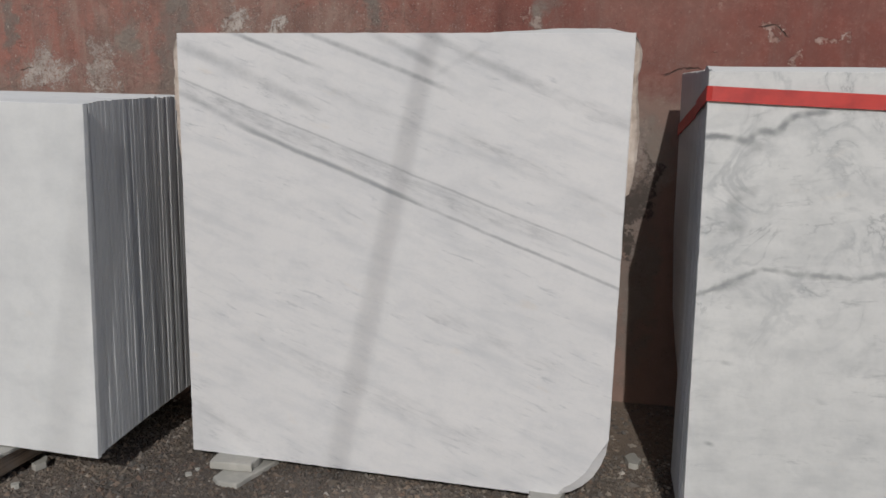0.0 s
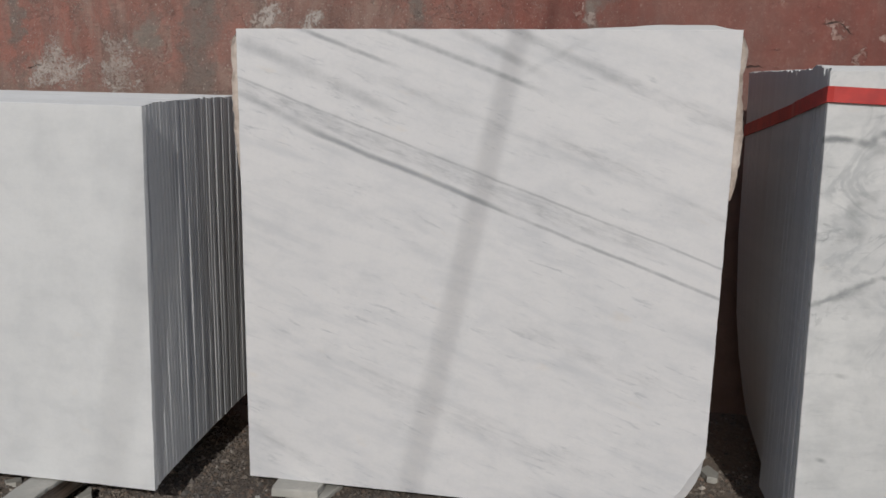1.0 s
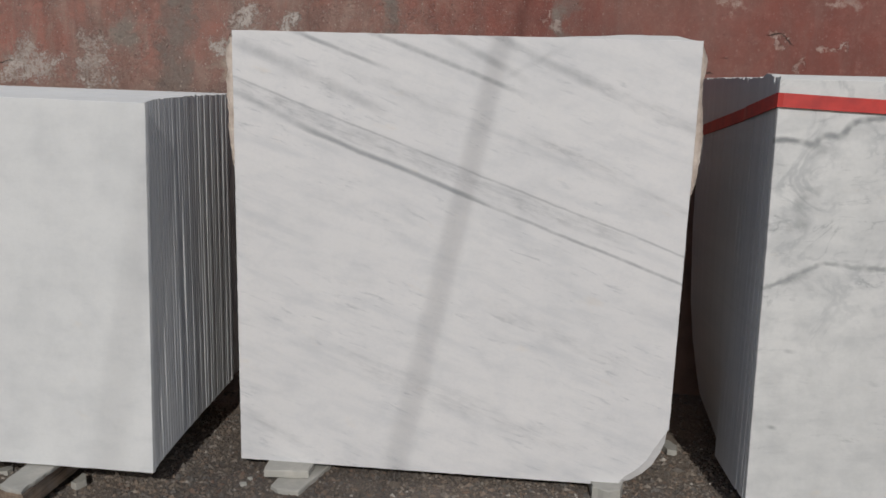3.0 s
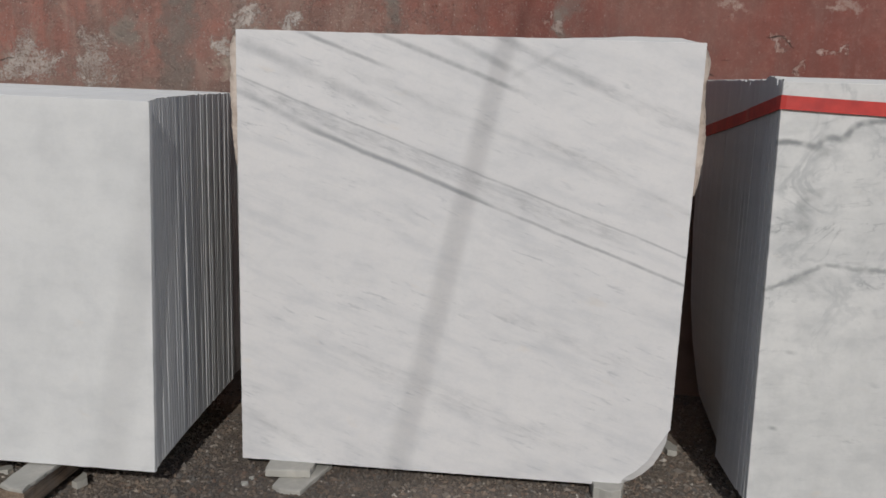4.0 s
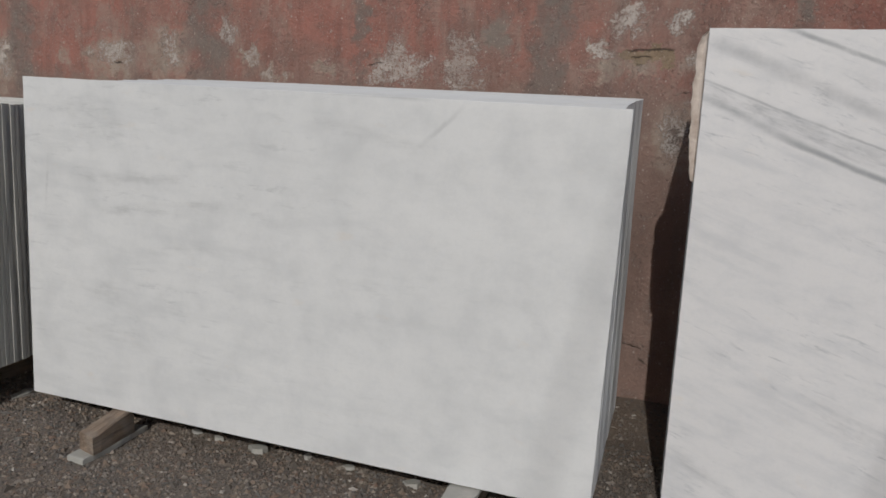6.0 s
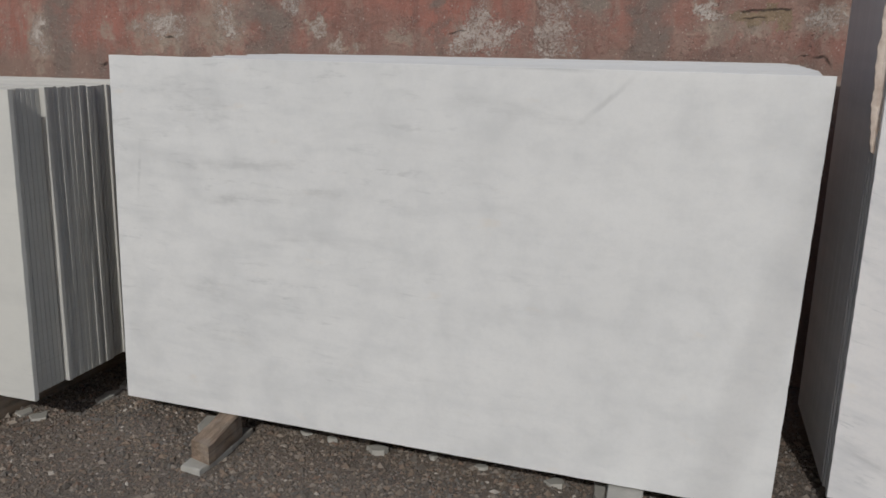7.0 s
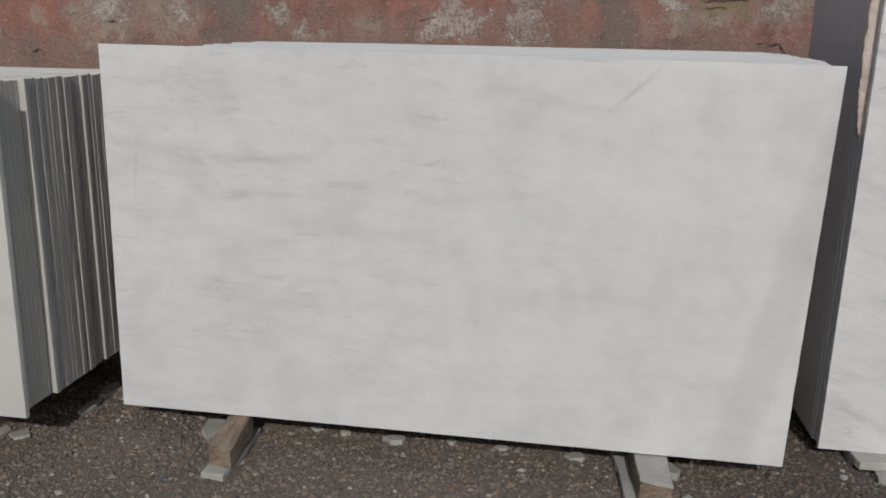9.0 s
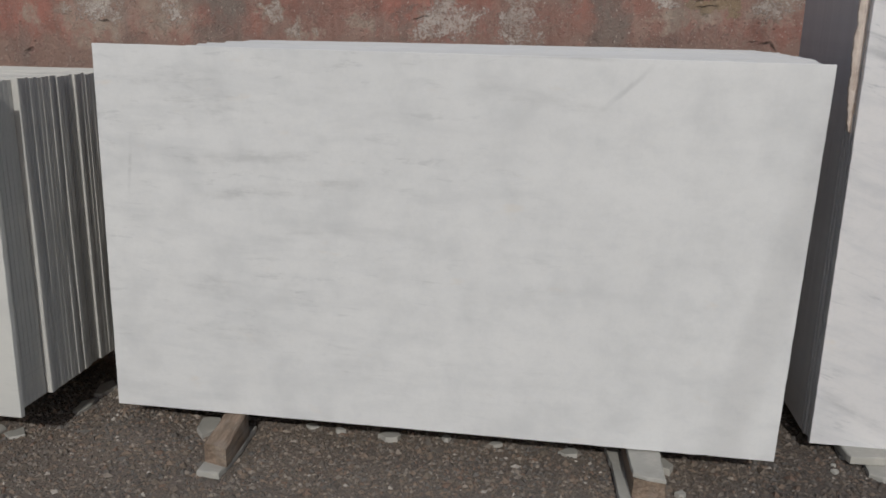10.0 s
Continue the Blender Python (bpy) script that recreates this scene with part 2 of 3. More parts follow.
def gravel_material():
    m = Nodes("gravel_stones")
    rnd = m.node("ShaderNodeNewGeometry").outputs["Random Per Island"]
    ramp = m.node("ShaderNodeValToRGB")
    ramp.color_ramp.interpolation = "CONSTANT"
    keys = [(0.0, (0.070, 0.062, 0.055)), (0.22, (0.145, 0.118, 0.092)), (0.40, (0.105, 0.100, 0.094)), (0.58, (0.200, 0.146, 0.108)),
            (0.74, (0.225, 0.195, 0.165)), (0.87, (0.165, 0.105, 0.076)), (0.935, (0.30, 0.255, 0.21)), (0.982, (0.48, 0.44, 0.39))]
    while len(ramp.color_ramp.elements) < len(keys):
        ramp.color_ramp.elements.new(0.5)
    for e, (at, c) in zip(ramp.color_ramp.elements, keys):
        e.position, e.color = at, (*c, 1)
    m.put(ramp.inputs[0], rnd)
    patch = m.step(m.noise(2.2, 4, 0.6), 0.35, 0.7)
    c = m.mix(m.step(patch, 0.0, 1.0, 0.18, 0.52), ramp.outputs[0], (0.185, 0.148, 0.116))
    c = m.mix(dark_grit(m), c, (0.42, 0.41, 0.42), "MULTIPLY")
    return m.done(c, 0.85, m.bump(m.noise(220, 3), 0.4, 0.002))


def ground_material():
    m = Nodes("gritty_ground")
    fine = m.noise(130, 5, 0.7)
    c = m.mix(m.step(fine, 0.35, 0.68), (0.110, 0.093, 0.080), (0.215, 0.176, 0.144))
    c = m.mix(m.step(m.noise(1.8, 5, 0.6), 0.40, 0.70), c, (0.15, 0.115, 0.088))
    stone = m.cells(85)
    c = m.mix(m.math("MULTIPLY", m.step(stone.outputs["Distance"], 0.4, 0.2), 0.5), c, m.mix(0.35, (0.16, 0.15, 0.14), stone.outputs["Color"], "MULTIPLY"))
    # trodden brown earth at the foot of the wall
    foot = m.step(m.math("ADD", m.axes()["Y"], m.math("MULTIPLY", m.noise(6, 4), 0.5)), 3.25, 3.85)
    c = m.mix(m.math("MULTIPLY", foot, 0.75), c, (0.22, 0.165, 0.12))
    c = m.mix(dark_grit(m), c, (0.42, 0.41, 0.42), "MULTIPLY")
    n = m.bump(m.noise(40, 5, 0.7), 0.5, 0.02)
    return m.done(c, 0.9, m.bump(fine, 0.6, 0.006, n))


def wall_material():
    """Red limewash worn off grey-brown plaster: patchy with salts to the west, whole and redder to the east."""
    m = Nodes("flaking_red_plaster")
    xyz = m.axes()
    x, z = xyz["X"], xyz["Z"]
    n1, n2, n3 = m.noise(1.9, 5, 0.6), m.noise(7.5, 6, 0.68), m.noise(34, 6, 0.75)
    drip = m.noise(1.0, 5, 0.6, m.mapped((7.0, 1.0, 0.9)), 0.2)
    drip2 = m.noise(1.0, 5, 0.65, m.mapped((16.0, 1.0, 1.6), shift=(3, 0, 7)), 0.2)
    wx = m.math("ADD", x, m.math("MULTIPLY", m.math("SUBTRACT", m.noise(7, 6, 0.68, m.mapped(shift=(5, 0, 2))), 0.5), 0.36))
    wz = m.math("ADD", z, m.math("MULTIPLY", m.math("SUBTRACT", m.noise(8, 6, 0.68, m.mapped(shift=(1, 0, 8))), 0.5), 0.28))

    def patches(ellipses, reach=2.6):
        total = None
        for cx, cz, rx, rz in ellipses:
            ex, ez = m.math("DIVIDE", m.math("SUBTRACT", wx, cx), rx), m.math("DIVIDE", m.math("SUBTRACT", wz, cz), rz)
            b = m.step(m.math("ADD", m.math("MULTIPLY", ex, ex), m.math("MULTIPLY", ez, ez)), reach, 0.0)
            total = b if total is None else m.math("MAXIMUM", total, b)
        return total

    def ragged(mask, low, high):
        edge = m.math("ADD", m.math("MULTIPLY", m.math("SUBTRACT", n2, 0.5), 0.9), m.math("MULTIPLY", m.math("SUBTRACT", n3, 0.5), 0.8))
        return m.step(m.math("ADD", mask, m.math("MULTIPLY", edge, m.step(mask, 0.0, 0.25))), low, high)

    west = m.step(x, 0.55, -0.9)
    # the paint: brick red, duller and browner to the west
    red = m.mix(m.step(n2, 0.32, 0.70), (0.214, 0.076, 0.060), (0.172, 0.067, 0.055))
    faded = m.mix(m.step(n2, 0.28, 0.72), (0.405, 0.176, 0.138), (0.310, 0.160, 0.130))
    c = m.mix(west, red, faded)
    streaks = m.noise(1.0, 6, 0.7, m.mapped((9.0, 1.0, 4.0), shift=(6, 0, 1)), 0.5)
    c = m.mix(m.math("MULTIPLY", m.step(n1, 0.42, 0.66), m.step(west, 0.0, 1.0, 0.25, 0.70)), c, (0.265, 0.178, 0.148))
    c = m.mix(m.math("MULTIPLY", m.step(streaks, 0.46, 0.62), m.step(west, 0.0, 1.0, 0.10, 0.70)), c, m.mix(n3, (0.292, 0.200, 0.164), (0.400, 0.290, 0.240)))
    c = m.mix(m.math("MULTIPLY", m.step(m.noise(5.5, 6, 0.7, m.mapped(shift=(9, 0, 4))), 0.50, 0.66), m.step(west, 0.0, 1.0, 0.08, 0.45)), c, (0.175, 0.128, 0.108))
    c = m.mix(m.math("MULTIPLY", m.step(drip2, 0.46, 0.72), 0.42), c, (0.170, 0.088, 0.072))
    c = m.mix(m.math("MULTIPLY", m.step(n3, 0.48, 0.74), 0.28), c, (0.36, 0.20, 0.165))
    # grey-brown undercoat low down, where the paint is gone
    low = m.step(m.math("ADD", z, m.math("MULTIPLY", m.math("SUBTRACT", n2, 0.5), 0.42)), 1.44, 1.30)
    low = m.math("MULTIPLY", low, m.step(x, 1.45, 1.15, 0.35, 1.0))
    c = m.mix(m.math("MULTIPLY", low, 0.85), c, m.mix(m.step(n2, 0.3, 0.7), (0.290, 0.205, 0.168), (0.245, 0.170, 0.140)))
    # bare pale plaster
    bare = ragged(patches(((-4.62, 1.44, 0.08, 0.16), (-3.83, 1.47, 0.17, 0.10), (-3.45, 1.51, 0.14, 0.13), (-2.93, 1.50, 0.05, 0.05), (-2.78, 1.41, 0.05, 0.05), (-4.15, 1.50, 0.06, 0.06),
                           (-1.05, 1.47, 0.12, 0.06), (-0.70, 1.51, 0.10, 0.06), (-1.13, 1.55, 0.09, 0.03), (-1.63, 1.61, 0.07, 0.06), (-0.78, 1.18, 0.12, 0.13), (0.86, 1.10, 0.10, 0.14), (-2.5, 1.44, 0.06, 0.03))), 0.15, 1.05)
    pale = m.mix(m.step(n2, 0.32, 0.66), (0.305, 0.245, 0.198), (0.405, 0.335, 0.272))
    pale = m.mix(m.math("MULTIPLY", m.step(n3, 0.50, 0.70), 0.5), pale, (0.215, 0.168, 0.138))
    c = m.mix(m.math("MULTIPLY", bare, m.step(m.noise(16, 6, 0.75), 0.34, 0.58, 0.30, 0.95)), c, pale)
    # a yellowish stone laid bare above the end of the long stack
    ochre = ragged(patches(((-0.941, 1.520, 0.085, 0.026),)), 0.35, 0.60)
    c = m.mix(m.math("MULTIPLY", ochre, 0.85), c, m.mix(m.step(n3, 0.35, 0.65), (0.300, 0.232, 0.150), (0.225, 0.172, 0.112)))
    # grey damp runs, wide and narrow
    runs = m.math("MULTIPLY", m.step(drip, 0.53, 0.72), m.step(x, 1.3, -0.6, 0.14, 0.42))
    c = m.mix(runs, c, (0.185, 0.148, 0.130))
    run = patches(((-3.20, 1.72, 0.10, 0.26), (-3.15, 1.52, 0.06, 0.16), (-4.48, 1.55, 0.07, 0.30), (-2.31, 1.72, 0.025, 0.26), (-1.36, 1.72, 0.055, 0.36), (-1.40, 1.48, 0.045, 0.12), (0.40, 1.74, 0.035, 0.14),
                   (-0.35, 1.78, 0.03, 0.2), (-1.63, 1.61, 0.06, 0.06), (0.88, 1.12, 0.07, 0.13), (0.86, 0.55, 0.06, 0.30)), 4.0)
    c = m.mix(m.math("MULTIPLY", run, m.step(n2, 0.30, 0.62, 0.35, 0.95)), c, m.mix(m.step(n2, 0.35, 0.65), (0.165, 0.142, 0.126), (0.225, 0.190, 0.164)))
    # black mould on the bare plaster
    mould = m.math("MULTIPLY", m.step(patches(((0.82, 1.02, 0.075, 0.17), (0.80, 0.80, 0.05, 0.12), (-0.77, 1.17, 0.035, 0.05))), 0.25, 0.6), m.step(n2, 0.32, 0.52, 0.45, 0.90))
    c = m.mix(mould, c, (0.062, 0.052, 0.046))
    # pale bloom of salts: crumbly, lacy, denser in some places
    crumb = m.math("ADD", m.math("MULTIPLY", m.noise(11, 5, 0.7), 0.40), m.math("MULTIPLY", m.noise(88, 6, 0.85), 0.60))
    dense = patches(((-2.115, 1.485, 0.080, 0.085), (-2.190, 1.410, 0.070, 0.040), (-2.02, 1.45, 0.09, 0.05), (-1.775, 1.465, 0.085, 0.110), (-1.145, 1.550, 0.075, 0.028), (-1.03, 1.675, 0.075, 0.055),
                     (-0.83, 1.655, 0.055, 0.030), (-3.43, 1.53, 0.06, 0.09), (-3.80, 1.50, 0.14, 0.05), (-0.69, 1.52, 0.09, 0.05), (-1.00, 1.72, 0.05, 0.03), (-2.93, 1.50, 0.03, 0.05), (-2.79, 1.41, 0.04, 0.04),
                     (-4.62, 1.46, 0.04, 0.10), (-3.05, 1.62, 0.04, 0.05), (1.11, 1.780, 0.05, 0.015), (1.60, 1.780, 0.06, 0.02), (0.395, 1.664, 0.030, 0.018), (-0.80, 1.20, 0.06, 0.09), (0.84, 1.12, 0.04, 0.12)))
    haze = m.math("MULTIPLY", dense, m.step(n2, 0.36, 0.60, 0.15, 0.50))
    c = m.mix(haze, c, (0.41, 0.305, 0.258))
    bloom = m.step(m.math("ADD", m.math("MULTIPLY", dense, 0.105), crumb), 0.548, 0.610)
    bloom = m.math("MULTIPLY", bloom, m.step(x, 0.7, -0.4, 0.25, 1.0))
    c = m.mix(m.math("MULTIPLY", bloom, m.step(dense, 0.0, 0.9, 0.34, 0.85)), c, m.mix(m.step(n2, 0.4, 0.65), (0.44, 0.375, 0.33), (0.60, 0.555, 0.51)))
    # chipped spots in the sound red paint
    chips = m.step(m.math("ADD", patches(((1.330, 1.622, 0.040, 0.017), (1.575, 1.598, 0.030, 0.015), (1.445, 1.520, 0.016, 0.026), (0.320, 1.70, 0.012, 0.03))), m.math("MULTIPLY", m.math("SUBTRACT", m.noise(62, 5, 0.75), 0.5), 2.6)), 0.50, 0.85)
    c = m.mix(m.math("MULTIPLY", chips, 0.62), c, m.mix(m.step(n3, 0.4, 0.65), (0.36, 0.235, 0.195), (0.56, 0.47, 0.42)))
    # scattered flecks where single flakes have gone
    flecks = None
    for scale, many, size in ((26.0, 0.76, 0.17), (60.0, 0.62, 0.22)):
        cell = m.cells(scale, m.mapped((1.25, 1, 0.9)))
        lot = m.axes(cell.outputs["Color"])["X"]
        dot = m.math("MULTIPLY", m.step(m.math("ADD", cell.outputs["Distance"], m.math("MULTIPLY", m.math("SUBTRACT", m.noise(150, 3), 0.5), 0.3)), size, size * 0.45), m.math("GREATER_THAN", lot, many))
        flecks = dot if flecks is None else m.math("MAXIMUM", flecks, dot)
    c = m.mix(m.math("MULTIPLY", flecks, m.step(x, 0.9, -0.5, 0.14, 0.75)), c, (0.50, 0.42, 0.37))
    grit = m.noise(170, 4, 0.8)
    rag = m.step(x, 0.9, -0.4, 0.22, 1.0)
    c = m.mix(m.math("MULTIPLY", m.step(grit, 0.56, 0.70, 0.0, 0.50), rag), c, (0.12, 0.080, 0.068))
    c = m.mix(m.math("MULTIPLY", m.step(grit, 0.44, 0.32, 0.0, 0.50), rag), c, (0.42, 0.33, 0.29))
    # pits and cracks
    pit = m.cells(42, m.mapped((1, 1, 1.5)))
    pits = m.math("MULTIPLY", m.step(pit.outputs["Distance"], 0.15, 0.05), m.step(m.noise(5, 3), 0.48, 0.62))
    for k, (x0, z0, x1, z1, width) in enumerate(((-1.03, 1.545, -0.84, 1.552, 0.006), (-1.02, 1.514, -0.93, 1.520, 0.004), (-0.745, 1.366, -0.705, 1.375, 0.005), (-0.705, 1.375, -0.680, 1.335, 0.006), (-0.80, 1.372, -0.76, 1.374, 0.003),
                                                 (0.92, 1.445, 1.00, 1.478, 0.005), (1.00, 1.478, 1.07, 1.474, 0.004), (1.285, 1.640, 1.345, 1.648, 0.004), (1.345, 1.648, 1.395, 1.600, 0.004), (1.10, 1.541, 1.13, 1.540, 0.003),
                                                 (-3.80, 1.452, -3.74, 1.450, 0.005), (-4.21, 1.300, -4.17, 1.315, 0.010), (-2.26, 1.46, -2.18, 1.475, 0.003), (-0.93, 0.25, -0.86, 0.235, 0.005), (-0.87, 0.19, -0.84, 0.165, 0.006))):
        length = math.hypot(x1 - x0, z1 - z0)
        ux, uz = (x1 - x0) / length, (z1 - z0) / length
        dx, dz = m.math("SUBTRACT", x, x0), m.math("SUBTRACT", z, z0)
        u = m.math("ADD", m.math("MULTIPLY", dx, ux), m.math("MULTIPLY", dz, uz))
        v = m.math("SUBTRACT", m.math("MULTIPLY", dz, ux), m.math("MULTIPLY", dx, uz))
        v = m.math("ABSOLUTE", m.math("ADD", v, m.math("MULTIPLY", m.math("SUBTRACT", m.noise(22, 4, 0.6), 0.5), 0.035)))
        line = m.math("MULTIPLY", m.step(v, width, width * 0.3), m.math("MULTIPLY", m.step(u, -0.01, 0.02), m.step(u, length + 0.01, length - 0.02)))
        pits = m.math("MAXIMUM", pits, line)
    c = m.mix(m.math("MULTIPLY", pits, 0.8), c, (0.055, 0.042, 0.036))
    h = m.math("ADD", m.math("MULTIPLY", n2, 0.5), m.math("MULTIPLY", bare, -0.2))
    h = m.math("ADD", h, m.math("MULTIPLY", bloom, 0.18))
    h = m.math("SUBTRACT", h, m.math("MULTIPLY", chips, 0.25))
    h = m.math("SUBTRACT", h, m.math("MULTIPLY", pits, 0.8))
    n = m.bump(h, 0.70, 0.020)
    return m.done(c, 0.85, m.bump(m.math("MULTIPLY", n3, rag), 0.9, 0.016, n), spec=0.2)


def plain_material(name, color, rough=0.6, metal=0.0, scale=20):
    m = Nodes(name)
    c = m.mix(m.step(m.noise(scale, 4), 0.35, 0.7), color, tuple(v * 0.7 for v in color))
    return m.done(c, rough, m.bump(m.noise(scale * 3, 3), 0.2, 0.003), metal)


M_crust, M_wood, M_strap = crust_material(), wood_material(), strap_material()
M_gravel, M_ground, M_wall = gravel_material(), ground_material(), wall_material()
M_cable = plain_material("black_cable", (0.03, 0.03, 0.03))
M_pole = plain_material("concrete_pole", (0.33, 0.32, 0.30), 0.85)


# ---- mesh helpers ----
def mesh_object(name, bm, material, origin=(0, 0, 0), parent=None, smooth=False):
    """Links a bmesh, given in world places, as one object whose origin lies at its base."""
    bmesh.ops.translate(bm, verts=bm.verts, vec=-Vector(origin))
    bmesh.ops.recalc_face_normals(bm, faces=bm.faces)
    data = bpy.data.meshes.new(name)
    for f in bm.faces:
        f.smooth = smooth
    bm.to_mesh(data)
    bm.free()
    for mat in (material if isinstance(material, (list, tuple)) else [material]):
        data.materials.append(mat)
    ob = new(name, data)
    if parent is not None:
        ob.parent = parent
        ob.location = Vector(origin) - parent.location
    else:
        ob.location = origin
    return ob


def part(name, bm, material, parent, label="", origin=None, smooth=False):
    ob = mesh_object(name, bm, material, parent.location if origin is None else origin, parent, smooth)
    return tagged(ob, label)


def rough_line(points, step, jitter, rng):
    """A closed outline, cut into short steps and slightly chipped."""
    out = []
    for (x0, z0), (x1, z1) in zip(points, points[1:] + points[:1]):
        length = math.hypot(x1 - x0, z1 - z0)
        n = max(1, int(length / step))
        nx, nz = -(z1 - z0) / length, (x1 - x0) / length
        for k in range(n):
            s = k / n
            j = 0.0 if k == 0 else rng.gauss(0, jitter)
            if k and rng.random() < 0.04:
                j += jitter * 3.0
            out.append((x0 + (x1 - x0) * s + nx * j, z0 + (z1 - z0) * s + nz * j))
    return out


def prism(outline, y0, y1, bevel=0.0015):
    """An upright plate: outline in x and z (anticlockwise seen from the front), front at y0 and back at y1."""
    bm = bmesh.new()
    n = len(outline)
    rings = []
    for y, inset in ((y0, bevel), (y0 + bevel, 0.0), (y1 - bevel, 0.0), (y1, bevel)):
        ring = []
        for k, (x, z) in enumerate(outline):
            (xa, za), (xb, zb) = outline[k - 1], outline[(k + 1) % n]
            tx, tz = xb - xa, zb - za
            length = math.hypot(tx, tz) or 1.0
            ring.append(bm.verts.new((x - tz / length * inset, y, z + tx / length * inset)))
        rings.append(ring)
    bm.faces.new(rings[0])
    bm.faces.new(rings[3][::-1])
    for a, b in zip(rings, rings[1:]):
        for k in range(n):
            bm.faces.new((a[k], b[k], b[(k + 1) % n], a[(k + 1) % n]))
    return bm


def slab(outline, y0, thick, material, label, group, rng, step=0.05, jitter=0.0007, bevel=0.0015):
    bm = prism(rough_line(list(outline), step, jitter, rng), y0, y0 + thick, bevel)
    xs, zs = [p[0] for p in outline], [p[1] for p in outline]
    ob = mesh_object("marble_slab", bm, material, (round(sum((min(xs), max(xs))) / 2, 3), y0, round(min(zs), 4)))
    return tagged(ob, label, "marble slab", group, "thing")


def flake(outline, z0, z1, material, name, label, category, rng, tilt=0.0, jitter=0.0018, group=""):
    """A broken flat piece lying on the ground: outline in x and y."""
    pts = rough_line(list(outline), 0.02, jitter, rng)
    bm = bmesh.new()
    n = len(pts)
    cx, cy = sum(p[0] for p in pts) / n, sum(p[1] for p in pts) / n
    rings = []
    for z, s in ((z0, 0.97), (z0 + 0.003, 1.0), (z1 - 0.003, 0.99), (z1, 0.95)):
        rings.append([bm.verts.new((cx + (x - cx) * s, cy + (y - cy) * s, z + (tilt * (x - cx) if z > z0 else 0) + rng.gauss(0, 0.0006))) for x, y in pts])
    bm.faces.new(rings[0][::-1])
    bm.faces.new(rings[3])
    for a, b in zip(rings, rings[1:]):
        for k in range(n):
            bm.faces.new((a[k], a[(k + 1) % n], b[(k + 1) % n], b[k]))
    return tagged(mesh_object(name, bm, material, (cx, cy, z0)), label, category, group)


# ---- the setting ----
WALL_Y = 3.865


def ground_z(x, y):
    """Height of the yard: uneven where the camera looks, with a little heap by the end of the long stack."""
    near = max(0.0, 1 - max(abs(x + 1.1) - 3.3, 0) / 3 - max(abs(y - 2.8) - 1.2, 0) / 3)
    heap = 0.050 * math.exp(-((x + 2.99) / 0.15) ** 2 - ((y - 2.63) / 0.17) ** 2)
    return near * (0.010 * noise.noise((x * 2.1, y * 2.1, 0)) + 0.006 * noise.noise((x * 9, y * 9, 3))) - 0.006 + heap


def build_ground():
    def lines(a, b, fine, reach):
        mid = list(np.arange(a, b + 1e-6, fine))
        out, d = [], fine
        edge = 0.0
        while edge < reach:
            d *= 1.6
            edge += d
            out.append(edge)
        return [a - e for e in out[::-1]] + mid + [b + e for e in out]
    xs, ys = lines(-4.4, 2.2, 0.04, 900), lines(1.6, 3.9, 0.04, 900)
    verts, faces = [], []
    for y in ys:
        for x in xs:
            z = ground_z(x, y)
            verts.append((x, y, z))
    w = len(xs)
    for j in range(len(ys) - 1):
        for i in range(w - 1):
            k = j * w + i
            faces.append((k, k + 1, k + w + 1, k + w))
    data = bpy.data.meshes.new("ground")
    data.from_pydata(verts, [], faces)
    data.polygons.foreach_set("use_smooth", [True] * len(faces))
    data.materials.append(M_ground)
    return tagged(new("ground", data), "dark gritty yard ground of brown-grey gravel and dust", "ground", kind="structure")


ground = build_ground()


def build_wall():
    bm = bmesh.new()
    step = 0.05
    x0, x1, top, thick = -9.0, 7.0, 2.7, 0.28
    nx, nz = int((x1 - x0) / step), int((top + 0.1) / step)
    grid = []
    for j in range(nz + 1):
        row = []
        for i in range(nx + 1):
            x, z = x0 + (x1 - x0) * i / nx, -0.1 + (top + 0.1) * j / nz
            y = WALL_Y + 0.010 * noise.noise((x * 1.3, 0, z * 1.3)) + 0.006 * noise.noise((x * 5, 1, z * 5)) + 0.003 * noise.noise((x * 14, 2, z * 14))
            row.append(bm.verts.new((x, y, z)))
        grid.append(row)
    for j in range(nz):
        for i in range(nx):
            bm.faces.new((grid[j][i], grid[j][i + 1], grid[j + 1][i + 1], grid[j + 1][i]))
    back = [bm.verts.new((x, WALL_Y + thick, z)) for x, z in ((x0, -0.1), (x1, -0.1), (x1, top), (x0, top))]
    bm.faces.new(back[::-1])
    bm.faces.new([grid[nz][i] for i in range(nx + 1)] + [back[2], back[3]])
    bm.faces.new([grid[0][i] for i in range(nx, -1, -1)] + [back[0], back[1]])
    bm.faces.new([grid[j][0] for j in range(nz + 1)] + [back[3], back[0]])
    bm.faces.new([grid[j][nx] for j in range(nz, -1, -1)] + [back[1], back[2]])
    ob = mesh_object("wall_north", bm, M_wall, (0, 0, 0), None, True)
    return tagged(ob, "long plastered yard wall with flaking faded red paint", "wall", kind="structure")


wall = build_wall()

# ---- the stacks ----
rng = random.Random(4)
THICK, PITCH = 0.0184, 0.0188
STAGGER = (0, 0.0004, 0.0008, 0.0013, 0.0018)      # how far single slabs stand out of their stack

